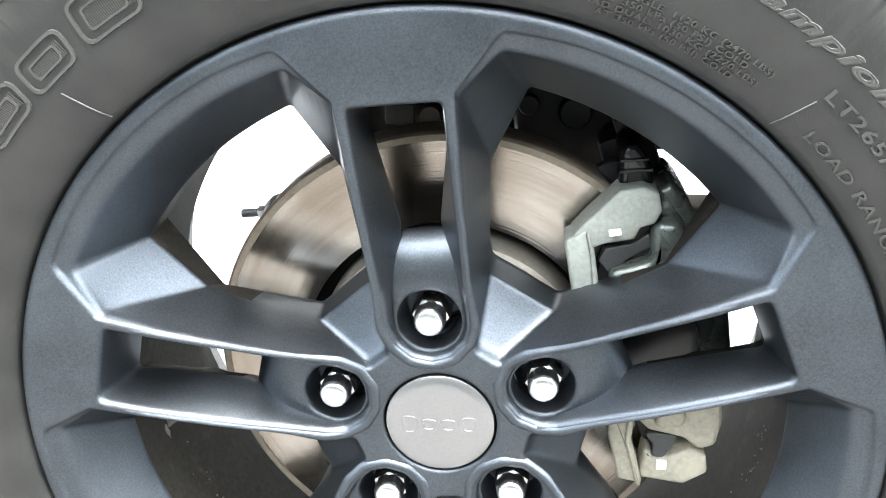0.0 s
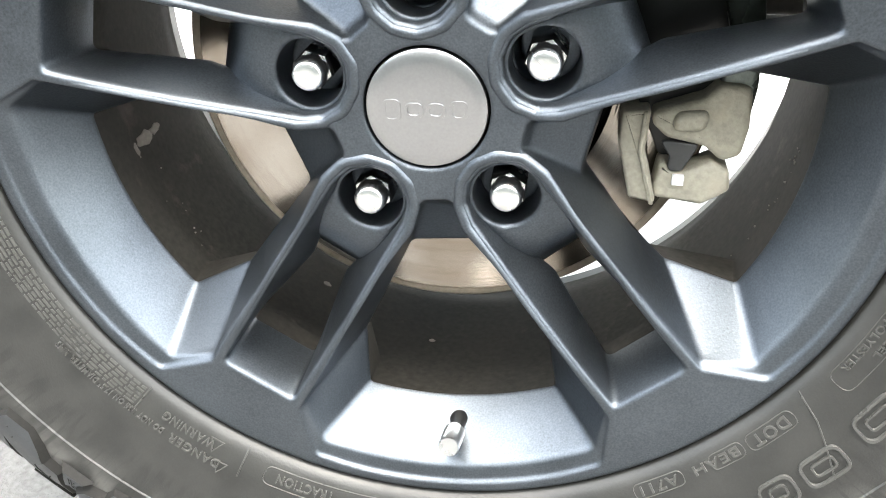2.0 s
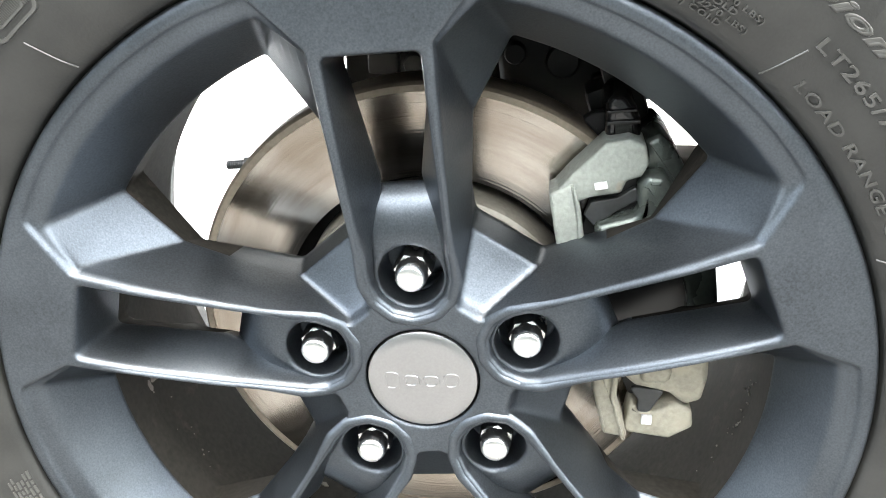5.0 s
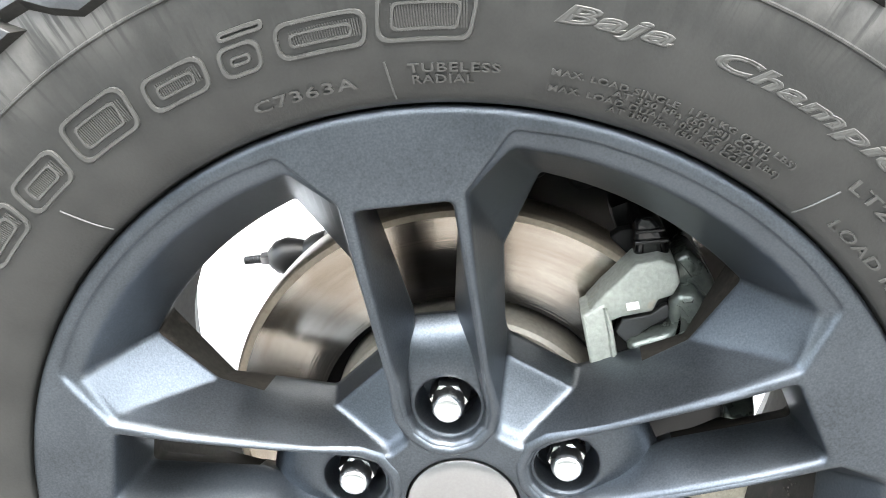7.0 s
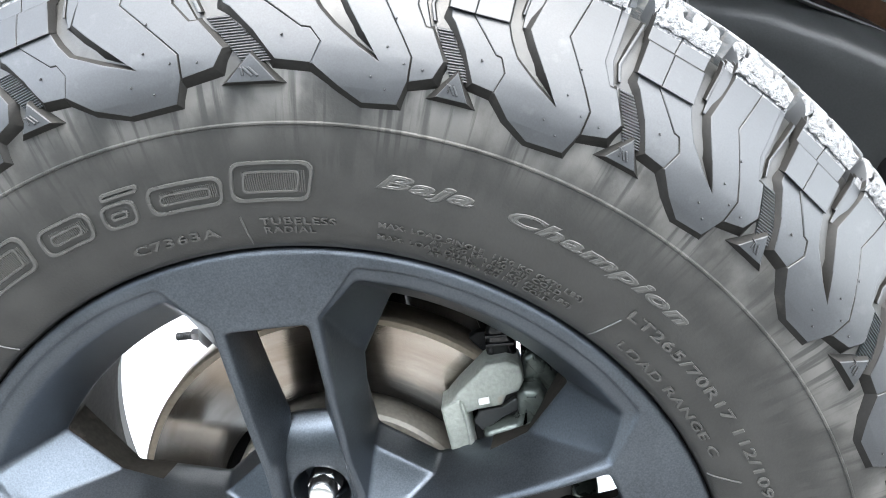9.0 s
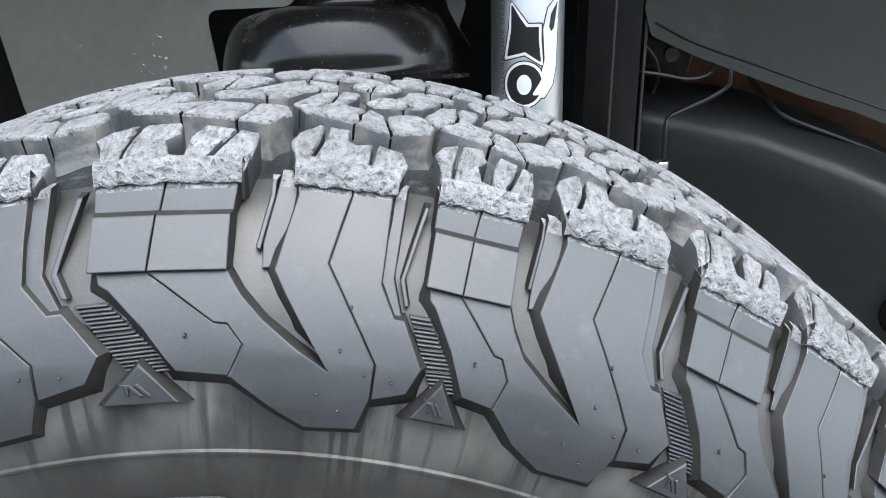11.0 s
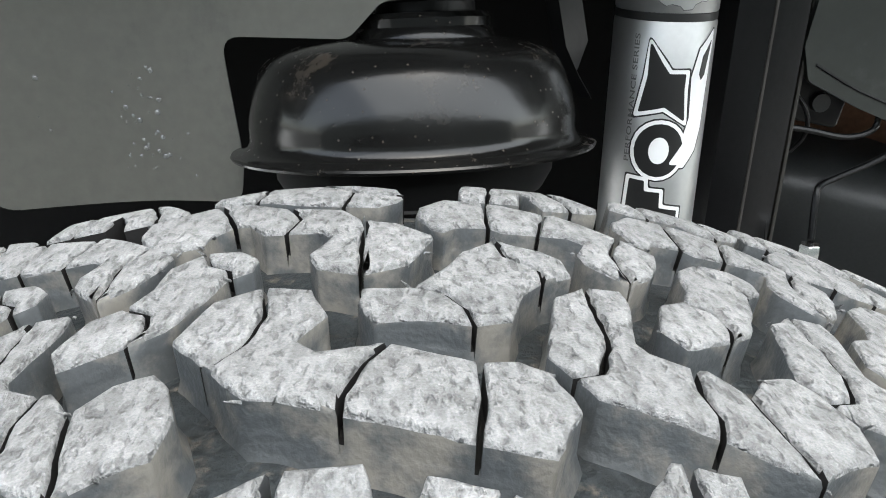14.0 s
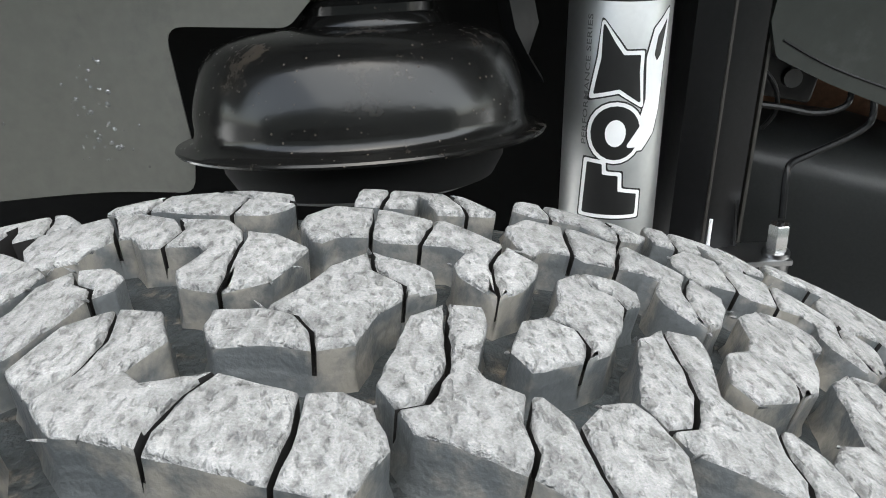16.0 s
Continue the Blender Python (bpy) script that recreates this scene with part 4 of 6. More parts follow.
def side_slab(bm, points, out=0.0, deep=0.009, edge=0.0003, rows=True, foot=0.0, lean=0.0):
    """A raised piece on the tyre's shoulder. points: (radius, degrees). Split along the radius so that it follows the curve; lean: how far it comes forward for each metre outwards."""
    k = 0.36 * math.pi / 180
    flat = [(a, r) for r, a in points]

    def drawn(d, low=False):
        ps = [Vector((a * k, r)) for a, r in flat]
        area = sum(p.x * q.y - q.x * p.y for p, q in zip(ps, ps[1:] + ps[:1]))
        s = 1 if area > 0 else -1
        res = []
        for i, p in enumerate(ps):
            e, g = (p - ps[i - 1]).normalized(), (ps[(i + 1) % len(ps)] - p).normalized()
            n1, n2 = Vector((-e.y, e.x)) * s, Vector((-g.y, g.x)) * s
            n = n1 + n2
            n = n / max(n.dot(n1), 0.6) if n.length > 1e-6 else n1
            q = p + n * (d - foot * max(n1.y, n2.y, 0.0) if low else d)
            res.append((q.y, q.x / k))
        return res

    # add points along long edges, so that the walls bend with the shoulder
    dense = []
    for i, (a, r) in enumerate(flat):
        a2, r2 = flat[(i + 1) % len(flat)]
        n = max(1, int(abs(r2 - r) / 0.008))
        dense += [(a + (a2 - a) * t / n, r + (r2 - r) * t / n) for t in range(n)]
    flat = dense
    lows, mids, tops = drawn(-0.0004 - 0.12 * max(deep - 0.005, 0), True), drawn(0.0), drawn(edge)
    proud = lambda r: out + lean * (r - 0.377)  # noqa: E731
    loft(bm, [[on_side(r, a, proud(r) - deep) for r, a in lows], [on_side(r, a, proud(r) - edge) for r, a in mids], [on_side(r, a, proud(r)) for r, a in tops]])
    face = bmesh.new()
    face.faces.new([face.verts.new((a * k, r, 0)) for r, a in tops])
    if rows:
        for r in (0.3180, 0.3250, 0.3325, 0.3400, 0.3460, 0.3520, 0.3580, 0.3640, 0.3720, 0.3800, 0.3850):
            bmesh.ops.bisect_plane(face, geom=face.verts[:] + face.edges[:] + face.faces[:], plane_co=(0, r, 0), plane_no=(0, 1, 0))
    for v in face.verts:
        v.co = on_side(v.co.y, v.co.x / k, proud(v.co.y))
    join(bm, face)


def side_piece(points, out=0.0, deep=0.009, edge=0.0003, rows=True, foot=0.0, lean=0.0):
    bm = bmesh.new()
    side_slab(bm, points, out, deep, edge, rows, foot, lean)
    return bm


def worn_corner(a0, a1, unit, base):
    """The scuffed outer corner of a shoulder block, with a torn lower edge."""
    bm, n = bmesh.new(), 18
    dice = random.Random(int(a0 * 10) + 91)
    s, w = unit
    ragged = [dice.uniform(-0.0012, 0.0012) for _ in range(n + 1)]
    rows = []
    for r, y, k in ((0.3905, 0.0010, 0), (0.39475, -0.0028, 0.05), (0.3935, -0.0046, 0.2), (0.3905, -0.0062, 0.4), (0.3868, -0.0077, 0.8), (0.3858, -0.0055, 0.8)):
        row = []
        for i in range(n + 1):
            t = i / n
            a = s + (a0 + (a1 - a0) * t - base[0]) * w / base[1]
            d = ragged[i] * k + dice.uniform(-0.0001, 0.0001) * (k > 0)
            row.append(((r + d) * math.sin(radians(a)), y - 0.4 * d, (r + d) * math.cos(radians(a))))
        rows.append(row)
    loft(bm, rows, False)
    me = finish(bm, 50)
    me.materials.append(M_TREAD)
    return [("worn_corner", me)]


def near_edge(a, y, points):
    """How far a place on the tread lies from the outline of a block."""
    k = CROWN * math.pi / 180
    p, best = Vector((a * k, y)), 1.0
    for (a0, y0), (a1, y1) in zip(points, points[1:] + points[:1]):
        u, v = Vector((a0 * k, y0)), Vector((a1 * k, y1))
        t = min(max((p - u).dot(v - u) / max((v - u).length_squared, 1e-12), 0), 1)
        best = min(best, (p - u - (v - u) * t).length)
    return best


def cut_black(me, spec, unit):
    """Unworn, dust-free rubber inside the narrow cuts, blackened further for the shade in them."""
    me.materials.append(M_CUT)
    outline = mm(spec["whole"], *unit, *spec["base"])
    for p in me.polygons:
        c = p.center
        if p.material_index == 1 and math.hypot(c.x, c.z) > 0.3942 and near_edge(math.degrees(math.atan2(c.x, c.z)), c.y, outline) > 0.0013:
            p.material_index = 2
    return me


def lug_pair(first, second):
    """A wide and a narrow shoulder block and, down their side, the pieces that stand apart: name, mesh."""
    (s, w), (s2, w2) = first, second
    f = lambda pts: [(r, s + (a + 4.9) * w / 10.45 if a < 5.55 else s2 + (a - 5.55) * w2 / 7.12) for r, a in pts]  # noqa: E731
    wide, narrow = bmesh.new(), bmesh.new()
    slab(wide, mm(A_TOP, s, w, -4.9, 10.45), 0.3800, 0.0, 0.0003, 0.0012)
    slab(narrow, mm(B_TOP, s2, w2, 5.55, 7.44), 0.3800, 0.0, 0.0003, 0.0012)
    nubs = bmesh.new()
    for r, a in f([(0.3462, 1.5), (0.3378, 11.0), (0.3440, 9.6), (0.3366, 12.5), (0.3305, 8.6), (0.3255, 9.8), (0.3560, 9.9)]):
        c, u = on_side(r, a), Vector((math.cos(radians(a)), 0, -math.sin(radians(a))))
        v = u.cross(Vector((0, 1, 0))).normalized()
        loft(nubs, [[c + (u * math.cos(k) + v * math.sin(k)) * q + Vector((0, -h, 0)) for k in (0, 1.05, 2.09, 3.14, 4.19, 5.24)] for q, h in ((0.0006, -0.001), (0.0005, 0.0007), (0.0002, 0.0010))], True, False, True)
    return [
        ("shoulder_block", wide),
        ("shoulder_block", narrow),
        ("side_strip", side_piece(f([(0.3890, -3.6), (0.3890, -0.05), (0.3770, -0.38), (0.3770, -3.58)]), -0.0030, lean=0.40)),
        ("side_strip", side_piece(f([(0.3890, 0.03), (0.3890, 3.55), (0.3770, 3.36), (0.3770, -0.30)]), -0.0030, lean=0.40)),
        ("side_pad", side_piece(f([(0.3791, -3.49), (0.3786, -0.40), (0.3641, -0.60), (0.3646, -3.57)]), 0.0024)),
        ("side_pad", side_piece(f([(0.3785, -0.32), (0.3786, 3.34), (0.3642, 3.45), (0.3641, -0.52)]), 0.0024)),
        ("side_flank", side_piece(f([(0.3665, -3.3), (0.3665, -0.57), (0.3630, -0.63), (0.3497, 2.89), (0.3494, 3.57), (0.3435, 4.47), (0.3342, 3.80), (0.3356, 0.98), (0.3486, -0.81), (0.3586, -2.53), (0.3606, -3.08)]), -0.0008, 0.0070, 0.0003, True, 0.0055)),
        # the flank runs on below the slit into the narrow block's face
        ("side_flank", side_piece(f([(0.3665, -0.48), (0.3665, 3.42), (0.3635, 3.44), (0.3571, 4.24), (0.3508, 5.41), (0.3430, 7.32), (0.3371, 9.13), (0.3489, 7.55), (0.3578, 6.47), (0.3641, 5.80), (0.3841, 6.56), (0.3885, 6.40), (0.3885, 9.20), (0.3843, 9.14), (0.3667, 8.42), (0.3410, 11.46), (0.3306, 11.48), (0.3190, 10.9), (0.3177, 7.98), (0.3246, 6.06), (0.3342, 3.86), (0.3435, 4.54), (0.3494, 3.64), (0.3497, 2.96), (0.3632, -0.54)]), 0.0, 0.0070, 0.0003, True, 0.0055)),
        ("side_flank", side_piece(f([(0.3885, 9.28), (0.3885, 11.32), (0.3855, 11.22), (0.3628, 11.25), (0.3542, 12.14), (0.3542, 12.67), (0.3415, 13.96), (0.3336, 13.39), (0.3302, 11.55), (0.3410, 11.53), (0.3667, 8.50), (0.3843, 9.21)]), 0.0, 0.0070, 0.0003, True, 0.0055)),
        ("groove_wall", side_piece(f([(0.3885, 6.70), (0.3841, 6.80), (0.3641, 6.10), (0.3632, 5.10), (0.3700, 5.02), (0.3885, 5.56)]), -0.0040, 0.005)),
        ("groove_wall", side_piece(f([(0.3875, 11.0), (0.3628, 11.0), (0.3535, 12.0), (0.3535, 12.55), (0.3640, 11.85), (0.3875, 11.9)]), -0.0034, 0.006)),
        ("groove_bar", side_piece(f([(0.3870, 5.12), (0.3827, 5.14), (0.3688, 4.70), (0.3686, 4.94), (0.3827, 5.36), (0.3870, 5.34)]), -0.0024, 0.006)),
        ("groove_bar", side_piece(f([(0.3840, 12.90), (0.3641, 12.18), (0.3572, 12.60), (0.3574, 12.80), (0.3643, 12.40), (0.3840, 13.10)]), -0.0024, 0.006)),
        ("side_triangle", side_piece(f([(0.3388, -0.90), (0.3262, 1.08), (0.3262, -3.05)]), 0.0006, 0.007, 0.0005, True, 0.0035)),
        ("triangle_mark", side_piece(f([(0.3332, -1.45), (0.3290, -0.75), (0.3284, -0.95), (0.3325, -1.65)]), 0.0012, 0.003, 0.0002)),
        ("triangle_mark", side_piece(f([(0.3332, -1.00), (0.3290, -0.30), (0.3284, -0.50), (0.3325, -1.20)]), 0.0012, 0.003, 0.0002)),
        ("triangle_mark", side_piece(f([(0.3330, -2.05), (0.3330, -1.55), (0.3324, -1.55), (0.3292, -1.50), (0.3292, -1.70), (0.3324, -1.75)]), 0.0012, 0.003, 0.0002)),
        ("moulding_nubs", nubs),
    ]


def gap_ribs(units):
    """Fine ribs in the slanting gaps between the lugs, all in one."""
    bm = bmesh.new()
    for s, w in units:
        for k in range(18):
            t = k / 17
            r0, a0 = 0.3545 - 0.0200 * t, -4.45 + 2.75 * t
            r1, a1 = 0.3545 - 0.0190 * t, -2.75 + 3.6 * t
            pts = [(r0, a0), (r1, a1), (r1 - 0.0005, a1 + 0.08), (r0 - 0.0005, a0 + 0.08)]
            side_slab(bm, [(r, s + (a + 4.9) * w / 10.45) for r, a in pts], -0.0042, 0.0035, 0.0001, False)
    return bm


def spun(mesh, a, name):
    ob = part(name, mesh, None, tyre)
    ob.matrix_local = Matrix.Rotation(radians(a), 4, "Y")
    return ob


def with_two(me, top_from, side):
    """Worn grey on the faces that look outwards, darker rubber on the walls."""
    me.materials.append(M_TREAD), me.materials.append(side)
    for p in me.polygons:
        c, n = p.center, p.normal
        up = Vector((c.x, 0, c.z)).normalized()
        p.material_index = 0 if (up.dot(n) > 0.34 and Vector((c.x, 0, c.z)).length > top_from) else 1
    return me


def dressed(pieces, side=None):
    """Tops worn, faces of the flank plain, and the feet of the lugs brown, darkened to stand for shade."""
    out = []
    for name, bm in pieces:
        me = with_two(finish(bm, 38, name != "shoulder_block"), 0.386, side or M_LUG)
        me.materials.append(M_FOOT_SHADE)
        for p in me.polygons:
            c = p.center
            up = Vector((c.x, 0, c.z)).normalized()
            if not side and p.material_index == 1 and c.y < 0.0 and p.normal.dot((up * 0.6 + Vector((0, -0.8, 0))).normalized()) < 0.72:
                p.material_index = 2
        out.append((name, me))
    return out


made = {}
for k in range(0, 48, 2):
    first, second = SIDE_UNITS[k], SIDE_UNITS[k + 1]
    # alike pairs share their meshes, turned about the hub
    key = (round(first[1], 2), round(second[1], 2), round(second[0] - first[0], 2))
    if key not in made:
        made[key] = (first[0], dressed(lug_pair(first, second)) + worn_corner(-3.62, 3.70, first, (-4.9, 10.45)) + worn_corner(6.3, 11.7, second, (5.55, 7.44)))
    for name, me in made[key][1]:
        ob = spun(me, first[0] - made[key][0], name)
        if name == "moulding_nubs":
            tagged(ob, kind="stuff")
tagged(part("gap_ribs", gap_ribs(SIDE_UNITS[::2]), M_LUG, tyre), kind="stuff")

for name, units, long, shorts, from_r in (("tread_block", C_UNITS, C_LONG, (C_SHORT,), 0.3985), ("centre_block", D_UNITS, D_LONG, (D_SHORT,), 0.3985), ("tread_block", E_UNITS, E_LONG, (E_SHORT,), 0.3965), ("shoulder_block", F_UNITS, F_LONG, (F_NOTCH, F_PLAIN), 0.3945)):
    made = {}
    for k, unit in enumerate(units):
        spec = shorts[(k - 1) % len(shorts)] if k else long
        key = (id(spec), round(unit[1], 2))
        if key not in made:
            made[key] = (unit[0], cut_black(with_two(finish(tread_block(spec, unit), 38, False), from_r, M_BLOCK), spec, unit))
        spun(made[key][1], unit[0] - made[key][0], name)

# torn threads of rubber on the blocks' corners
bm = bmesh.new()
dice = random.Random(11)
for spec, units in ((C_LONG, C_UNITS[:1]), (C_SHORT, C_UNITS[1:]), (D_LONG, D_UNITS[:1]), (D_SHORT, D_UNITS[1:]), (E_LONG, E_UNITS[:1]), (E_SHORT, E_UNITS[1:])):
    for unit in units:
        for a, y in mm(spec["whole"], *unit, *spec["base"]):
            if dice.random() > 0.16:
                continue
            tip = Vector((dice.gauss(0, 1), dice.gauss(-0.5, 1), 0)).normalized() * dice.uniform(0.001, 0.0035)
            root = on_tread(a, y, 0.0012)
            end = on_tread(a + math.degrees(tip.x / CROWN), y + tip.y, dice.uniform(-0.0012, 0.0015))
            w = dice.uniform(0.0003, 0.0008)
            side = (end - root).cross(root).normalized() * w
            up = root.normalized() * 0.0004
            loft(bm, [[root + side, root + up, root - side, root - up], [(root + end) / 2 + side * 0.6 + up * 0.5, (root + end) / 2 + up, (root + end) / 2 - side * 0.6, (root + end) / 2 - up], [end + side * 0.1, end + up * 0.1, end - side * 0.1, end - up * 0.1]], True, False, True)
tagged(part("rubber_threads", bm, M_TREAD, tyre), kind="stuff")

# ---- the brake ----
brake = thing("disc_brake", (0, 0.07, HUB[2]), "machined steel brake disc with a rusty rim behind the spokes", "brake disc")
part("rotor", revolve([(0.0975, 0.003), (0.0975, 0.0), (0.1485, 0.0), (0.1488, 0.001), (0.1488, 0.010), (0.1500, 0.0105), (0.1500, 0.0175), (0.1540, 0.018), (0.1540, 0.027), (0.0975, 0.028)], 128, closed=True), M_DISC, brake, "brushed steel friction ring with round scoring")
part("rotor_edge", revolve([(0.1486, -0.0004), (0.1525, -0.0004), (0.1540, 0.0010), (0.1546, 0.003), (0.1546, 0.026), (0.1541, 0.0268), (0.1486, 0.0268)], 128, closed=True), M_TAN, brake, "tan oxidised outer edge")
part("rotor_hat", revolve([(0.0900, 0.028), (0.0895, -0.006), (0.0885, -0.0105), (0.0860, -0.0125), (0.0500, -0.014), (0.0, -0.014), (0.0, 0.028)], 96), M_BELL, brake, "dull beige-grey bell of the disc")
# near-black ring put in to give the gap round the bell its shade
part("bell_gap_dark", revolve([(0.0898, 0.020), (0.0985, 0.020), (0.0985, 0.024), (0.0898, 0.024)], 96, closed=True), M_GRIME, brake)


def hull(points, y0, y1, bevel=0.002, corner=4, radius=0.004):
    """A cast plate: a rounded outline in x and z between two depths, both faces with softened edges."""
    pts = rounded([Vector(p) for p in points], [radius] * len(points), corner, 3)
    ps = [Vector(p) for p in pts]
    area = sum(p.x * q.y - q.x * p.y for p, q in zip(ps, ps[1:] + ps[:1]))
    s = 1 if area > 0 else -1

    def drawn(d):
        res = []
        for i, p in enumerate(ps):
            e, g = (p - ps[i - 1]), (ps[(i + 1) % len(ps)] - p)
            n = (Vector((-e.y, e.x)) + Vector((-g.y, g.x))) * s
            res.append(p + n.normalized() * d if n.length > 1e-9 else p)
        return res

    bm = bmesh.new()
    loft(bm, [[(p.x, y, p.y) for p in drawn(d)] for d, y in ((bevel, y0), (bevel * 0.5, y0 + bevel * 0.13), (bevel * 0.13, y0 + bevel * 0.5), (0, y0 + bevel), (0, y1 - bevel), (bevel, y1))], True, True, True)
    return bm


caliper = thing("brake_caliper", (0, 0, 0), "greenish grey cast brake caliper clamped over the disc", "brake caliper")
part("upper_bracket", hull([(0.0690, 0.4950), (0.0780, 0.5065), (0.0950, 0.5250), (0.1080, 0.5280), (0.1165, 0.5250), (0.1192, 0.5145), (0.1160, 0.5070), (0.1080, 0.5040), (0.1055, 0.4970), (0.0890, 0.4935), (0.0790, 0.4890)], 0.043, 0.068, 0.0014, 3, 0.0022), M_CAST, caliper, "pale grey cast bracket")
part("bracket_leg", hull([(0.0660, 0.4945), (0.0790, 0.5020), (0.0842, 0.4860), (0.0882, 0.4640), (0.0860, 0.4580), (0.0730, 0.4580)], 0.0415, 0.066, 0.0018, 3, 0.0018), M_CAST, caliper)
part("bracket_rib", hull([(0.0788, 0.5000), (0.0806, 0.4990), (0.0838, 0.4870), (0.0872, 0.4600), (0.0850, 0.4595), (0.0816, 0.4865)], 0.0400, 0.044, 0.0004, 2, 0.0004), M_CAST, caliper)
part("bridge", hull([(0.1175, 0.5215), (0.1260, 0.5270), (0.1335, 0.5200), (0.1405, 0.5090), (0.1465, 0.4920), (0.1410, 0.4870), (0.1300, 0.4990), (0.1200, 0.4980), (0.1185, 0.5090)], 0.058, 0.118, 0.004, 4, 0.004), M_IRON, caliper, "dark top of the housing")
part("housing_arm", hull([(0.0920, 0.4760), (0.1040, 0.4800), (0.1160, 0.4840), (0.1150, 0.4950), (0.1145, 0.5020), (0.1190, 0.5078), (0.1290, 0.5080), (0.1345, 0.5000), (0.1405, 0.4940), (0.1400, 0.4780), (0.1180, 0.4640), (0.0940, 0.4660)], 0.0430, 0.075, 0.0055, 4, 0.005), M_IRON, caliper)
part("housing", hull([(0.112, 0.4800), (0.120, 0.4870), (0.132, 0.4900), (0.1460, 0.4860), (0.1625, 0.4600), (0.1680, 0.4300), (0.1695, 0.4000), (0.1670, 0.3720), (0.1600, 0.3610), (0.1550, 0.3605), (0.1490, 0.3670), (0.1460, 0.3740), (0.1460, 0.3880), (0.1500, 0.4040), (0.1505, 0.4300), (0.1450, 0.4480), (0.1330, 0.4600), (0.1120, 0.4680)], 0.046, 0.118, 0.004, 4, 0.008), M_IRON, caliper, "smooth cast housing")
part("finger", hull([(0.1165, 0.3860), (0.143, 0.3960), (0.1500, 0.4040), (0.1660, 0.4030), (0.1680, 0.3800), (0.1660, 0.3640), (0.1560, 0.3600), (0.1460, 0.3680), (0.1250, 0.3720), (0.1170, 0.3790)], 0.041, 0.062, 0.004, 4, 0.006), M_DUSTY, caliper, "dusty cast finger")
part("finger_boss", hull([(0.127, 0.3770), (0.145, 0.3780), (0.146, 0.3900), (0.128, 0.3880)], 0.037, 0.044, 0.003, 4, 0.006), M_DUSTY, caliper)
part("lower_bracket", hull([(0.1005, 0.3850), (0.1155, 0.3870), (0.1150, 0.3640), (0.1245, 0.3320), (0.1090, 0.3345), (0.1000, 0.3670)], 0.042, 0.064, 0.0020, 3, 0.002), M_DUSTY, caliper, "dusty brownish grey bracket")
part("bracket_seam", hull([(0.1115, 0.3860), (0.1140, 0.3865), (0.1135, 0.3640), (0.1232, 0.3320), (0.1205, 0.3322), (0.1108, 0.3640)], 0.0395, 0.045, 0.001, 3, 0.001), M_DUSTY, caliper)
part("lower_ear", hull([(0.1215, 0.3350), (0.1240, 0.3570), (0.1330, 0.3520), (0.1400, 0.3520), (0.1520, 0.3590), (0.1620, 0.3540), (0.1640, 0.3420), (0.1500, 0.3320)], 0.044, 0.066, 0.003, 4, 0.004), M_DUSTY, caliper)
part("brake_pad", hull([(0.086, 0.4680), (0.094, 0.4960), (0.116, 0.5060), (0.140, 0.4900), (0.152, 0.4420), (0.151, 0.3900), (0.140, 0.3580), (0.124, 0.3560), (0.108, 0.3900), (0.104, 0.4300)], 0.056, 0.0695, 0.001), M_INK, caliper, "black brake pad backing")
part("pad_clip", hull([(0.0865, 0.4800), (0.0900, 0.4880), (0.1050, 0.4915), (0.1150, 0.4990), (0.1160, 0.4900), (0.1060, 0.4840), (0.0930, 0.4730)], 0.050, 0.055, 0.001, 3, 0.002), M_PLASTIC, caliper)
part("pad_clip", hull([(0.1215, 0.3700), (0.1440, 0.3690), (0.1400, 0.3610), (0.1360, 0.3520), (0.1280, 0.3520), (0.1285, 0.3610)], 0.043, 0.047, 0.001), M_PLASTIC, caliper)
part("guide_boot", hull([(0.0955, 0.5225), (0.0945, 0.5440), (0.0980, 0.5485), (0.1050, 0.5495), (0.1095, 0.5440), (0.1135, 0.5360), (0.1160, 0.5225)], 0.056, 0.098, 0.005, 4, 0.005), M_BOOT, caliper, "glossy black rubber guide boot")
part("boot_ring", hull([(0.0950, 0.5400), (0.1110, 0.5420), (0.1115, 0.5400), (0.0950, 0.5380)], 0.0545, 0.099, 0.0008, 3, 0.0006), M_BOOT, caliper)
part("boot_ring", hull([(0.0952, 0.5340), (0.1135, 0.5360), (0.1140, 0.5335), (0.0952, 0.5315)], 0.0545, 0.099, 0.0008, 3, 0.0006), M_BOOT, caliper)
part("shield_edge", hull([(0.0830, 0.5290), (0.0890, 0.5330), (0.1000, 0.5350), (0.1030, 0.5150), (0.0960, 0.5160)], 0.074, 0.082, 0.0015, 3, 0.002), M_GRIME, caliper)
part("bright_tab", box((0.0070, 0.003, 0.0036), (0.0940, 0.0400, 0.5020), 0.0005, Matrix.Rotation(radians(-12), 4, "Y")), M_WHITE, caliper, "bright metal tab")
part("bright_tab", box((0.0065, 0.003, 0.0060), (0.1345, 0.0415, 0.3480), 0.0006), M_WHITE, caliper, "bright metal tab")

# ---- the axle end behind the disc ----
knuckle = thing("steering_knuckle", (0.05, 0.17, 0.55), "black cast steering knuckle behind the brake disc", "knuckle")
bm = hull([(-0.010, -0.060), (-0.020, 0.000), (0.000, 0.035), (0.040, 0.030), (0.062, 0.000), (0.066, -0.030), (0.050, -0.070)], -0.03, 0.05, 0.008, 4, 0.012)
part("casting", bm, M_GRIME, knuckle)
# plate added only to close the view behind the disc with black
part("backing", hull([(-0.135, -0.070), (-0.135, 0.060), (0.050, 0.070), (0.122, 0.060), (0.122, -0.046), (0.072, -0.048), (0.050, -0.080)], 0.045, 0.065, 0.004, 4, 0.02), M_GRIME, knuckle)
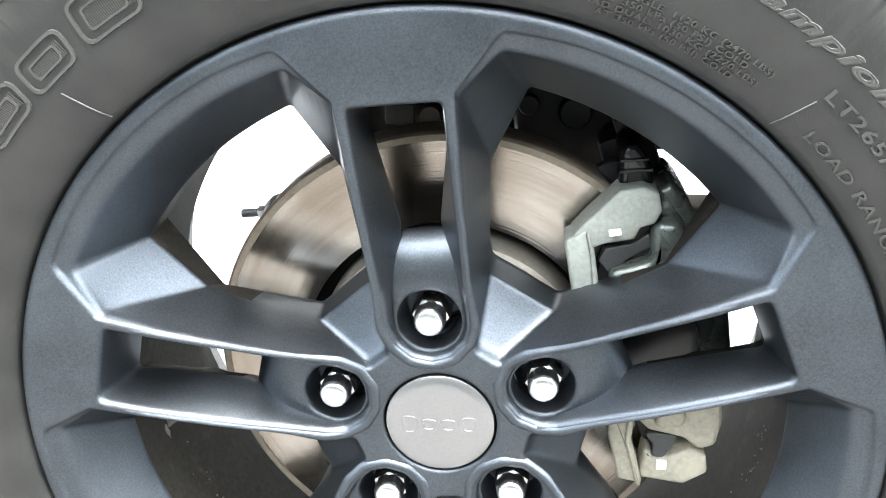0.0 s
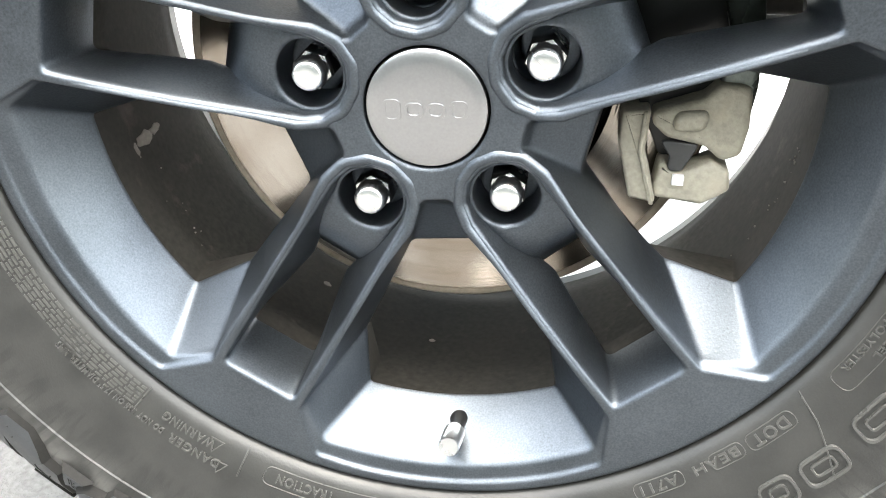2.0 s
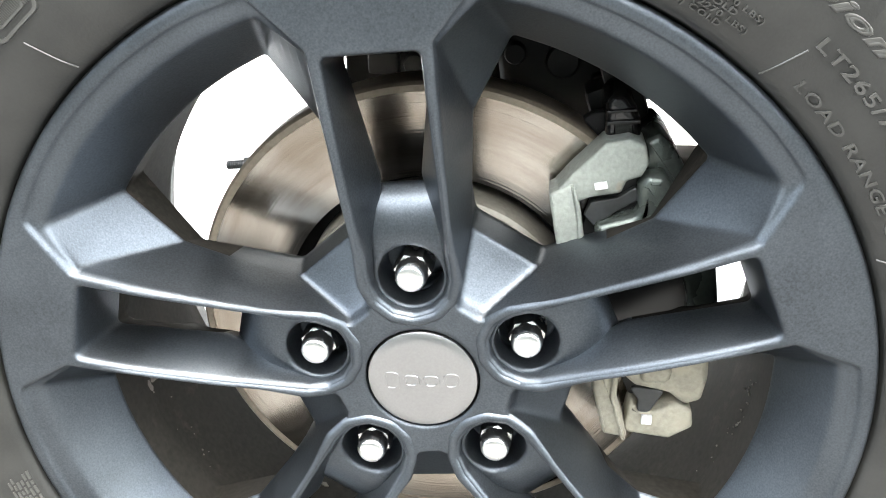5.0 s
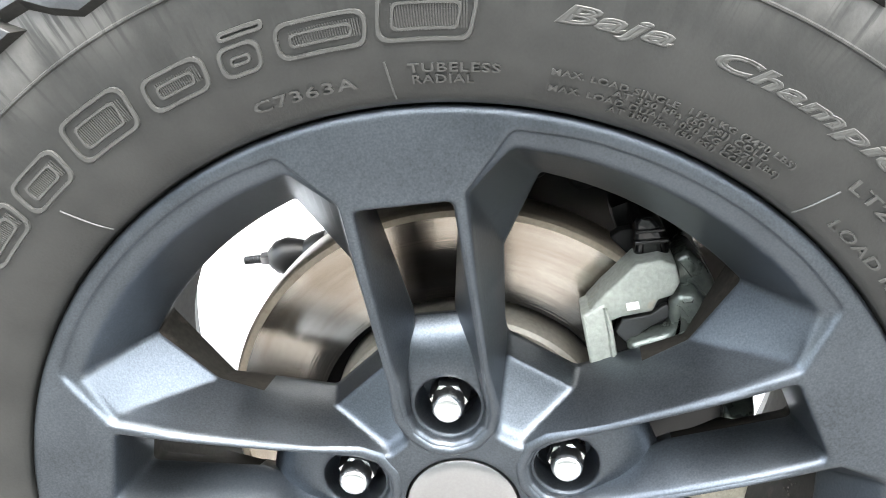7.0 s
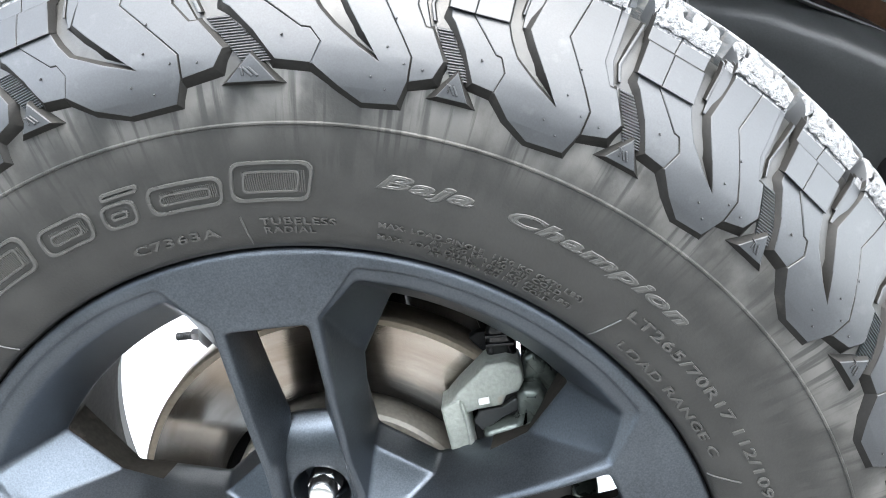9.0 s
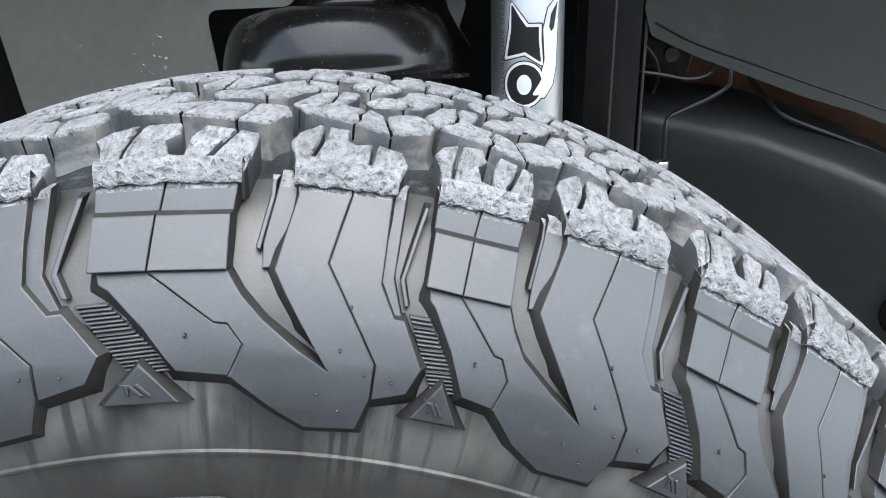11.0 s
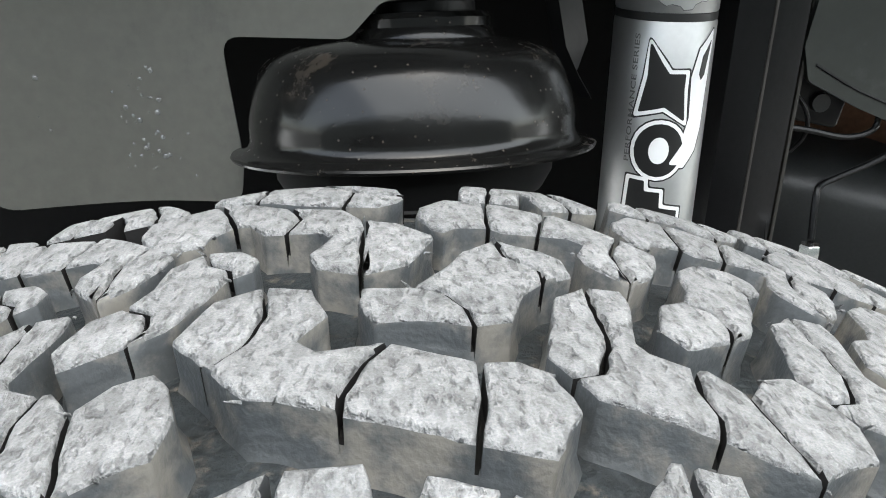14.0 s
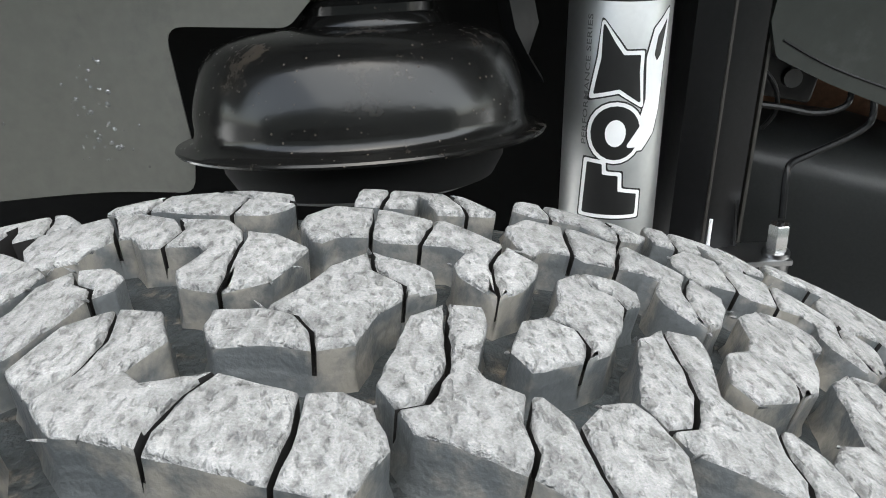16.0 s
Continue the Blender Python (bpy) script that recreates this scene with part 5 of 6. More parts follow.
# two small grey pieces added to make glints in the dark gap
part("bush", revolve([(0.0, -0.012), (0.007, -0.012), (0.008, -0.010), (0.008, 0.010), (0.0, 0.012)], 20), M_LUG, knuckle).location = (-0.078, 0.02, -0.018)
part("clamp", box((0.022, 0.012, 0.016), (-0.102, 0.025, -0.020), 0.003), M_LUG, knuckle)
for x, z, r in ((0.022, -0.002, 0.011), (0.045, -0.014, 0.005), (-0.008, 0.002, 0.007)):
    bm = revolve([(0.0, -0.006), (r * 0.85, -0.006), (r, -0.004), (r, 0.02), (0.0, 0.02)], 20)
    bmesh.ops.translate(bm, vec=(x, -0.032, z), verts=bm.verts)
    part("bolt", bm, M_GRIME, knuckle)
bm = bmesh.new()
box((0.034, 0.03, 0.028), (0.055, -0.055, -0.020), 0.006, Matrix.Rotation(radians(-20), 4, "Y"), bm)
box((0.030, 0.05, 0.018), (0.060, -0.045, -0.002), 0.004, Matrix.Rotation(radians(-20), 4, "Y"), bm)
part("bracket", bm, M_GRIME, knuckle)

spindle = thing("axle_tube", (0, 0.30, HUB[2]), "dark cast axle tube running inwards from the hub", "axle")
part("tube", revolve([(0.0, -0.20), (0.060, -0.20), (0.072, -0.16), (0.055, -0.10), (0.042, -0.04), (0.042, 0.50), (0.0, 0.50)], 40), M_DARK, spindle)

part("steering_arm", tube([(-0.175, 0.088, -0.024), (-0.10, 0.09, 0.0), (0.0, 0.10, 0.0)], 0.015, 12), M_DARK, spindle)
arm = thing("suspension_arm", (0.16, 0.27, 0.418), "dull dark grey steel suspension arm behind the brake", "suspension arm")
part("bar", hull([(0.0, -0.030), (0.0, 0.028), (0.30, 0.030), (0.30, -0.024)], -0.015, 0.025, 0.005, 4, 0.008), M_ARM, arm)
link = thing("track_rod_joint", (-0.220, 0.388, 0.378), "black rubber ball joint with a bright threaded stud and nut", "ball joint")
part("stud", revolve([(0.0, -0.0295), (0.0042, -0.0295), (0.0048, -0.028), *[(0.0048 - 0.0005 * (k % 2), -0.027 + 0.001 * k) for k in range(17)], (0.0048, 0.0), (0.0, 0.0)], 16, "z"), M_LUG, link)
part("nut", revolve([(0.0, -0.011), (0.0068, -0.011), (0.0074, -0.0102), (0.0074, -0.004), (0.0090, -0.0035), (0.0090, -0.002), (0.0, -0.002)], 6, "z"), M_BRUSHED, link, "bright hexagonal nut")
part("boot", revolve([(0.0, -0.002), (0.011, -0.001), (0.017, 0.006), (0.020, 0.018), (0.015, 0.036), (0.020, 0.044), (0.024, 0.060), (0.0, 0.066)], 28, "z"), M_INK, link)
link.rotation_euler = (0, radians(84), 0)

# ---- background ----
inner = thing("inner_fender_panel", (0, 0, 0), "dusty dark grey painted steel panel inside the wheel well", "body panel")


def panel_y(x):
    t = x + 0.12
    return 0.394 - 0.21 * t - 0.24 * (t * t + 0.0010) ** 0.5


bm = bmesh.new()
outline = rounded([Vector(p) for p in [(-0.7, 1.03), (0.0725, 1.03), (0.0742, 0.8398), (0.0088, 0.8349), (-0.0082, 0.816), (-0.074, 0.8141), (-0.0667, 0.7486), (-0.0698, 0.7249), (-0.205, 0.716), (-0.228, 0.74), (-0.238, 0.82), (-0.26, 0.9), (-0.7, 0.96)]], [0.01, 0.01, 0.02, 0.012, 0.012, 0.010, 0.004, 0.01, 0.02, 0.02, 0.03, 0.05, 0.05], 5, 3)
bm.faces.new([bm.verts.new((p.x, 0, p.y)) for p in outline])
for k in range(44):
    bmesh.ops.bisect_plane(bm, geom=bm.verts[:] + bm.edges[:] + bm.faces[:], plane_co=(-0.68 + 0.0173 * k, 0, 0), plane_no=(1, 0, 0))
for v in bm.verts:
    v.co.y = panel_y(v.co.x)
grown_back = bmesh.ops.extrude_face_region(bm, geom=bm.faces[:])["geom"]
for v in grown_back:
    if isinstance(v, bmesh.types.BMVert):
        v.co.y += 0.0015
part("sheet", bm, M_PANEL, inner)
# raised black bar in place of a recessed slot and the darkness in it
bm = bmesh.new()
rib = rounded([Vector(p) for p in [(-0.0276, 0.8803), (-0.0286, 0.8622), (-0.0159, 0.8591), (0.0328, 0.8641), (0.0472, 0.8697), (0.0472, 0.8806)]], [0.004, 0.003, 0.006, 0.006, 0.006, 0.004], 4, 2)
loft(bm, [[(p.x * k + 0.01 * (1 - k), panel_y(p.x) + y, 0.869 + (p.y - 0.869) * k) for p in rib] for k, y in ((1.0, -0.0005), (0.95, -0.0035), (0.82, -0.0045))], True, False, True)
part("pressed_rib", bm, M_BLACK, inner, "black raised bar standing in for a dark recessed slot")

# water beads on the panel
bm = bmesh.new()
dice = random.Random(7)
spots = [(0.020, 0.852, 0.014, 0.006, 22), (-0.035, 0.857, 0.014, 0.006, 12), (-0.070, 0.868, 0.010, 0.004, 5), (-0.122, 0.768, 0.007, 0.018, 34), (-0.114, 0.752, 0.010, 0.008, 10), (-0.19, 0.76, 0.02, 0.02, 5), (0.050, 0.842, 0.010, 0.006, 4)]
for cx, cz, sx, sz, n in spots:
    for _ in range(n):
        x, z, r = dice.gauss(cx, sx), dice.gauss(cz, sz), dice.choice((0.0005, 0.0008, 0.0011, 0.0016)) * dice.uniform(0.8, 1.25)
        if x > 0.074 or z < 0.72 or (z < 0.835 and x > -0.08):
            continue
        y = panel_y(x)
        loft(bm, [[(x + r * k * math.cos(a * math.pi / 4), y - d * r, z + r * k * math.sin(a * math.pi / 4)) for a in range(8)] for k, d in ((1.0, -0.1), (0.85, 0.35), (0.45, 0.6))], True, False, True)
beads = tagged(part("water_beads", bm, M_WATER), "small clear water beads clinging to the grey panel", "water drops", kind="stuff")

pan = thing("spring_seat", (0.0240, 0.355, 0.7645), "glossy black pressed steel spring seat with dusty top", "spring seat")
pan.rotation_euler, pan.scale = (radians(-8.0), radians(-1.6), 0), (0.890, 0.890, 0.905)
part("dome", revolve([(0.0, 0.0560), (0.034, 0.0552), (0.050, 0.0540), (0.064, 0.0520), (0.0745, 0.0492), (0.0815, 0.0455), (0.0860, 0.0405), (0.0888, 0.0345), (0.0910, 0.0280), (0.0928, 0.0215), (0.0942, 0.0155), (0.0948, 0.0100), (0.0945, 0.0055), (0.0948, 0.0020), (0.0964, -0.0012), (0.0995, -0.0032), (0.1030, -0.0042), (0.1056, -0.0046), (0.1064, -0.0058), (0.1056, -0.0072), (0.0960, -0.0070), (0.0, -0.0070)], 96, "z"), M_SEAT, pan, "black pressed dome with a rolled lip and brown dust")
bm = revolve([(0.0410, 0.0480), (0.0412, 0.0540), (0.0400, 0.0580), (0.0380, 0.0605), (0.0382, 0.0650), (0.0360, 0.0680), (0.0280, 0.0690)], 64, "z")
bmesh.ops.translate(bm, vec=(0.010, 0, 0), verts=bm.verts)
part("collar", bm, M_SEAT, pan, "black rubber collar")
bm = revolve([(0.0285, 0.060), (0.0285, 0.0735), (0.0275, 0.0745), (0.0, 0.0745)], 48, "z")
bmesh.ops.translate(bm, vec=(0.010, 0, 0), verts=bm.verts)
part("stem", bm, M_GRIME, pan)
part("lower_can", revolve([(0.082, -0.006), (0.081, -0.020), (0.075, -0.030), (0.064, -0.034), (0.0, -0.034)], 64, "z"), M_DARK, pan)

pipe = thing("pipe_end", (-0.0275, 0.372, 0.736), "small dull brown open pipe end below the spring seat", "pipe")
part("tube", revolve([(0.0050, 0.010), (0.0050, 0.0004), (0.0056, 0.0), (0.0064, 0.0), (0.0068, 0.0006), (0.0068, 0.040), (0.0, 0.040), (0.0, 0.012)], 24), M_ARM, pipe)

stay = thing("curved_stay", (0, 0, 0), "black painted curved steel stay beside the spring seat", "bracket")
bm = bmesh.new()
prof = [(0.092, 1.03), (0.092, 0.870), (0.093, 0.832), (0.098, 0.809), (0.106, 0.793), (0.1135, 0.781)]
loft(bm, [[(x, 0.366, z), (x + 0.006, 0.360, z), (x + (0.019 if z > 0.8 else 0.006), 0.366, z + 0.002), (x + 0.018 if z > 0.8 else x + 0.004, 0.400, z)] for x, z in prof], True, True, True)
part("plate", bm, M_BLACK, stay)

shock = thing("shock_absorber", (0.1605, 0.387, 0.50), "silver shock absorber tube with black and white print", "shock absorber")
shock.rotation_euler = (0, radians(0.8), 0)
part("body", revolve([(0.0, 0.0), (0.0262, 0.0), (0.0278, 0.003), (0.0278, 0.3197), (0.0272, 0.3207), (0.0272, 0.3252), (0.0278, 0.3262), (0.0278, 0.53), (0.0, 0.53)], 64, "z"), M_SHOCK, shock)
part("black_band", revolve([(0.0273, 0.3208), (0.0276, 0.3212), (0.0276, 0.3248), (0.0273, 0.3252)], 64, "z", closed=True), M_INK, shock)

rail = thing("black_upright", (0.226, 0.430, 0.50), "black painted steel upright channel behind the shock absorber", "bracket")
rail.rotation_euler = (0, radians(2.0), 0)
bm = bmesh.new()
box((0.052, 0.05, 0.54), (0, 0, 0.27), 0.020, None, bm)
part("channel", bm, M_BLACK, rail)
# two thin strips in a paler colour stand for reflected streaks
bm = bmesh.new()
box((0.0022, 0.003, 0.54), (-0.001, -0.0245, 0.27), 0.001, None, bm)
part("seam", bm, M_SHEEN, rail, "thin paler strip painted as a faint reflection")
bm = bmesh.new()
box((0.0025, 0.016, 0.54), (0.0265, -0.008, 0.27), 0.001, None, bm)
part("flange", bm, M_SHEEN, rail, "paler edge strip painted as a faint reflection")

# ---- lines and fittings ----
def line_thing(name, label, category, points, radius, material):
    ob = thing(name, points[0], label, category)
    base = Vector(points[0])
    part("tube", tube([Vector(p) - base for p in points], radius, 8), material, ob)
    return ob


line_thing("cable", "thin black cable hanging from the arch panel", "cable", [(0.250, 0.42, 0.779), (0.265, 0.42, 0.768), (0.273, 0.42, 0.756), (0.276, 0.425, 0.742), (0.276, 0.440, 0.728)], 0.0016, M_BLACK)
line_thing("cable", "black cable looped below the arch panel", "cable", [(0.240, 0.42, 0.752), (0.274, 0.42, 0.747), (0.298, 0.42, 0.742), (0.314, 0.42, 0.744), (0.320, 0.42, 0.752), (0.318, 0.425, 0.775)], 0.0020, M_BLACK)
brake_line = line_thing("brake_line", "black brake line bent down to a bright fitting", "brake line", [(0.330, 0.415, 0.760), (0.331, 0.412, 0.748), (0.329, 0.410, 0.737), (0.316, 0.410, 0.728), (0.293, 0.410, 0.718), (0.282, 0.408, 0.713), (0.279, 0.404, 0.703), (0.277, 0.398, 0.682)], 0.0022, M_BLACK)
line_thing("cable", "black cable running back along the arch liner", "cable", [(0.352, 0.43, 0.752), (0.356, 0.43, 0.736), (0.369, 0.43, 0.722), (0.381, 0.43, 0.709), (0.403, 0.43, 0.698), (0.46, 0.43, 0.675), (0.56, 0.43, 0.63)], 0.0026, M_BLACK)
line_thing("cable", "thin black cable beside the upright channel", "cable", [(0.248, 0.412, 0.735), (0.249, 0.41, 0.720), (0.250, 0.41, 0.697), (0.253, 0.41, 0.670), (0.255, 0.41, 0.640)], 0.0016, M_BLACK)
fitting = thing("brake_hose_fitting", (0.2735, 0.392, 0.660), "bright zinc brake hose fitting on a steel tab", "fitting")
part("nut", revolve([(0.0, 0.004), (0.0062, 0.004), (0.0068, 0.005), (0.0068, 0.020), (0.0060, 0.021), (0.0, 0.021)], 6, "z"), M_CHROME, fitting)
part("collar", revolve([(0.0, -0.010), (0.0085, -0.010), (0.0085, 0.003), (0.0065, 0.004), (0.0, 0.004)], 20, "z"), M_BRUSHED, fitting)
part("tab", box((0.055, 0.030, 0.004), (-0.020, 0.006, -0.002), 0.001), M_BRUSHED, fitting)
part("hose", tube([(0, 0, -0.01), (0.002, 0.01, -0.05), (0.010, 0.04, -0.12)], 0.006, 10), M_PLASTIC, fitting)
stub = thing("rubber_stub", (0.2215, 0.372, 0.690), "short pale plastic tie end standing up", "cable tie")
part("tie", tube([(0, 0, -0.014), (0.0002, 0.0, -0.004), (0.0009, 0.001, 0.004)], 0.0011, 6), M_WHITE, stub)
bm = hull([(0.300, 0.770), (0.300, 0.700), (0.44, 0.660), (0.60, 0.600), (0.60, 0.72), (0.42, 0.76)], 0.50, 0.504, 0.001)
rust = thing("rusty_frame_plate", (0, 0, 0), "brown rusty frame plate behind the arch panel", "frame")
part("plate", bm, M_RUST, rust)
bm = hull([(0.262, 0.775), (0.268, 0.750), (0.305, 0.742), (0.310, 0.765), (0.290, 0.780)], 0.440, 0.452, 0.002)
tab = thing("dark_tab", (0, 0, 0), "dark steel tab with a bolt under the arch panel", "bracket")
part("plate", bm, M_BLACK, tab)
bm = revolve([(0.0, -0.004), (0.006, -0.004), (0.0065, 0.0), (0.0, 0.001)], 16)
bmesh.ops.translate(bm, vec=(0.290, 0.440, 0.760), verts=bm.verts)
part("bolt", bm, M_PLASTIC, tab)

arch = thing("wheel_arch_liner", (0, 0, 0), "black moulded plastic wheel arch liner with a rolled edge", "arch liner")
bm = bmesh.new()
line = [(0.246, 0.712), (0.262, 0.7085), (0.300, 0.7020), (0.360, 0.6900), (0.420, 0.6680), (0.470, 0.6450), (0.550, 0.6000), (0.640, 0.5300), (0.720, 0.4300)]
section = [(0.20, 0.040), (0.10, 0.034), (0.045, 0.026), (0.020, 0.014), (0.006, 0.004), (0.0, -0.008), (0.001, -0.03), (0.010, -0.16), (0.020, -0.42)]
loft(bm, [[(x, 0.445 - 0.40 * (x - 0.30) + dy, z + dz) for dy, dz in section] for x, z in line], False)
bmesh.ops.solidify(bm, geom=bm.faces[:], thickness=-0.004)
part("shell", bm, M_PLASTIC, arch)
# no real opening: a black disc gives the hole its darkness
bm = revolve([(0.0, 0.0), (0.020, 0.0), (0.022, 0.001), (0.022, 0.003), (0.0, 0.003)], 32)
bmesh.ops.translate(bm, vec=(0.478, 0.366, 0.548), verts=bm.verts)
part("plug_hole", bm, M_VOID, arch, "black disc painted as a round opening")

right = thing("outer_arch_panel", (0, 0, 0), "grey painted sheet panel above the arch liner", "body panel")
bm = bmesh.new()
outline = rounded([Vector(p) for p in [(0.281, 1.10), (0.272, 0.880), (0.2595, 0.800), (0.265, 0.779), (0.300, 0.762), (0.350, 0.742), (0.390, 0.726), (0.433, 0.712), (0.501, 0.684), (0.640, 0.620), (0.74, 0.62), (0.74, 1.10)]], [0.01, 0.04, 0.008, 0.008, 0.1, 0.1, 0.1, 0.1, 0.1, 0.05, 0.02, 0.02], 4, 3)
loft(bm, [[(p.x, 0.410 + d, p.y) for p in outline] for d in (0.0, 0.006)], True, True, True)
part("sheet", bm, M_ARCH, right)
seam = [(0.268, 0.4098, 0.789), (0.300, 0.4098, 0.772), (0.350, 0.4098, 0.753), (0.400, 0.4098, 0.734), (0.470, 0.4098, 0.708), (0.560, 0.405, 0.670)]
part("hem", tube(seam, 0.0009, 6), M_BLACK, right)

# the well's dark back, then unseen vehicle slabs placed to block the sky's light
tagged(part("wall_underbody", box((3.4, 0.02, 0.60), (0, 0.70, 0.77), 0.0), M_DARK), "dark back of the wheel well", "wall", kind="structure")
tagged(part("ceiling_wheel_well", box((3.4, 0.50, 0.03), (0, 0.450, 1.035), 0.0), M_DARK), "unseen top of the wheel well, placed to block the sky", "ceiling", kind="structure")
tagged(part("wall_body_side", box((4.6, 0.03, 0.862), (0.0, 0.215, 1.419), 0.0), M_DARK), "unseen body side above the wheel, placed to shade the well", "wall", kind="structure")
tagged(part("wall_vehicle_floor", box((4.6, 0.30, 0.25), (0.0, 0.865, 0.60), 0.0), M_DARK), "unseen slab for the vehicle's underside, added for its shade", "wall", kind="structure")
bm = bmesh.new()
bmesh.ops.create_grid(bm, x_segments=8, y_segments=8, size=400)
ground = tagged(part("ground", bm, M_GROUND_DIM), "concrete ground, toned down near the wheel to darken reflections", "ground", kind="structure")
ground.location.z = -0.006
# unseen wall behind the camera, added to block the sky near the horizon
tagged(part("wall_behind_unseen", box((16, 0.2, 2.5), (0, -3.1, 1.246), 0.0), M_SKY_BLOCK), "unseen grey-green wall added to darken reflections", "wall", kind="structure")
# brighter copy of the ground where it shows through the wheel
tagged(part("pavement", box((60, 24.5, 0.012), (0, 12.65, -0.006), 0.0), M_GROUND_BRIGHT), "concrete slab in a brighter tone for the glaring ground behind", "pavement", kind="structure")

# ---- writing and marks ----
def letters(body, size, extrude=0.0, shear=0.0, spacing=1.0, outline=0.0):
    """A bmesh of flat letters from the built-in font, starting at the origin, and their width."""
    cu = bpy.data.curves.new("letters", "FONT")
    cu.body, cu.size, cu.extrude, cu.shear, cu.space_character, cu.resolution_u = body, size, extrude, shear, spacing, 3
    cu.offset = size * 0.012
    if outline:
        cu.fill_mode, cu.bevel_depth, cu.extrude, cu.offset = "NONE", outline, 0.0, 0.0
    ob = new("letters", cu)
    me = bpy.data.meshes.new_from_object(ob.evaluated_get(bpy.context.evaluated_depsgraph_get()))
    bpy.data.objects.remove(ob)
    bm = bmesh.new()
    bm.from_mesh(me)
    bpy.data.meshes.remove(me)
    bpy.data.curves.remove(cu)
    return bm, max(v.co.x for v in bm.verts)


def wall_y(r):
    for (r0, y0), (r1, y1) in zip(HALF, HALF[1:]):
        if r0 <= r <= r1:
            return y0 + (y1 - y0) * (r - r0) / (r1 - r0)
    return HALF[0][1]


def bend(bm, r0, a0, scale=1.0):
    """Lays flat marks (x along, y outwards, z raised) onto the tyre's wall, clockwise from a0."""
    for v in bm.verts:
        r, a = r0 + v.co.y, a0 + math.degrees(v.co.x * scale / r0)
        v.co = Vector((r * math.sin(radians(a)), wall_y(r) - v.co.z, r * math.cos(radians(a))))
    return bm


def inscribe(name, body, r0, a0, a1, size, raised=0.0011, shear=0.0, label="", outline=0.0):
    bm, width = letters(body, size, raised, shear, 1.12, outline)
    span = radians(a1 - a0) * r0
    part(name, bend(bm, r0, a0, span / width), M_MARK, tyre, label, 30)


def frame_mark(x0, x1, y0, y1, thick, raised, slant=0.0, corner=0.006):
    """A raised hollow outline, as of a large moulded letter, with a ribbed field in it."""
    bm = bmesh.new()
    outer = rounded([Vector((x0 + slant * y0, y0)), Vector((x1 + slant * y0, y0)), Vector((x1 + slant * y1, y1)), Vector((x0 + slant * y1, y1))], [corner] * 4, 5, 5)
    c = Vector(((x0 + x1) / 2 + slant * (y0 + y1) / 2, (y0 + y1) / 2))
    hx, hy = (x1 - x0) / 2, (y1 - y0) / 2

    def shrunk(d):
        return [c + Vector(((p.x - c.x) * (hx - d) / hx, (p.y - c.y) * (hy - d) / hy)) for p in outer]

    loft(bm, [[(p.x, p.y, z) for p in shrunk(d)] for d, z in ((0, -0.0006), (0.0003, raised), (thick, raised), (thick + 0.0003, -0.0006))])
    return bm


# the maker's mark on the wall, as plain hollow shapes
for a0, a1, lo, hi in ((-52.0, -45.0, -0.009, 0.009), (-44.0, -37.5, -0.009, 0.009), (-36.0, -28.5, -0.009, 0.012), (-27.0, -20.5, -0.009, 0.007), (-19.3, -15.2, -0.009, 0.005), (-18.7, -14.5, 0.0065, 0.011), (-13.9, -5.7, -0.009, 0.007), (-5.0, 3.4, -0.009, 0.0125), (116.0, 122.0, -0.009, 0.009), (124.5, 130.0, -0.006, 0.012), (131.0, 135.5, -0.006, 0.012), (-62, -54, -0.009, 0.012)):
    w = radians(a1 - a0) * 0.276
    part("maker_mark", bend(frame_mark(0, w, lo, hi, 0.0017, 0.0014, 0.18), 0.2755, a0), M_MARK, tyre, "", 30)
    if hi - lo > 0.012:
        m = min(0.006, w * 0.25)
        part("maker_mark", bend(frame_mark(m, w - m, lo + 0.0045, hi - 0.0050, 0.0013, 0.0011, 0.18, 0.003), 0.2755, a0), M_MARK, tyre, "", 30)
bm = bmesh.new()
for a0, a1, lo, hi in ((-51.0, -46.0, -0.004, 0.004), (-43.0, -38.5, -0.004, 0.004), (-35.0, -29.5, -0.004, 0.006), (-26.0, -21.5, -0.004, 0.003), (-12.9, -6.7, -0.004, 0.003), (-4.0, 2.4, -0.004, 0.007)):
    w = radians(a1 - a0) * 0.276
    for k in range(int(w / 0.0011)):
        bar = bmesh.new()
        box((0.0005, hi - lo, 0.0008), (0.001 + 0.0011 * k, (hi + lo) / 2, 0.0002), 0.0, None, bar)
        join(bm, bend(bar, 0.2755, a0 + 0.3))
tagged(part("ribbed_field", bm, M_MARK, tyre, "", 30), kind="stuff")
inscribe("lettering", "Baja", 0.2775, 9.8, 19.7, 0.0100, 0.0013, 0.35, "", 0.00055)
inscribe("lettering", "Champion", 0.2775, 22.8, 45.0, 0.0100, 0.0013, 0.35, "", 0.00055)
inscribe("lettering", "LT265/70R17 112/109S", 0.2630, 39.8, 70.8, 0.0082)
inscribe("lettering", "LOAD RANGE C", 0.2462, 41.8, 62.0, 0.0070)
inscribe("lettering", "TUBELESS", 0.2535, -2.8, 5.8, 0.0055)
inscribe("lettering", "RADIAL", 0.2484, -2.6, 3.4, 0.0055)
inscribe("lettering", "C7363A", 0.2490, -18.6, -7.9, 0.0072)
inscribe("lettering", "MAX. LOAD SINGLE  1120 KG (2470 LBS)", 0.2555, 10.4, 35.0, 0.0038)
inscribe("lettering", "AT 350 kPa (50 PSI) COLD", 0.2520, 16.5, 32.5, 0.0038)
inscribe("lettering", "MAX. LOAD DUAL  1030 KG (2270 LBS)", 0.2484, 10.4, 34.5, 0.0038)
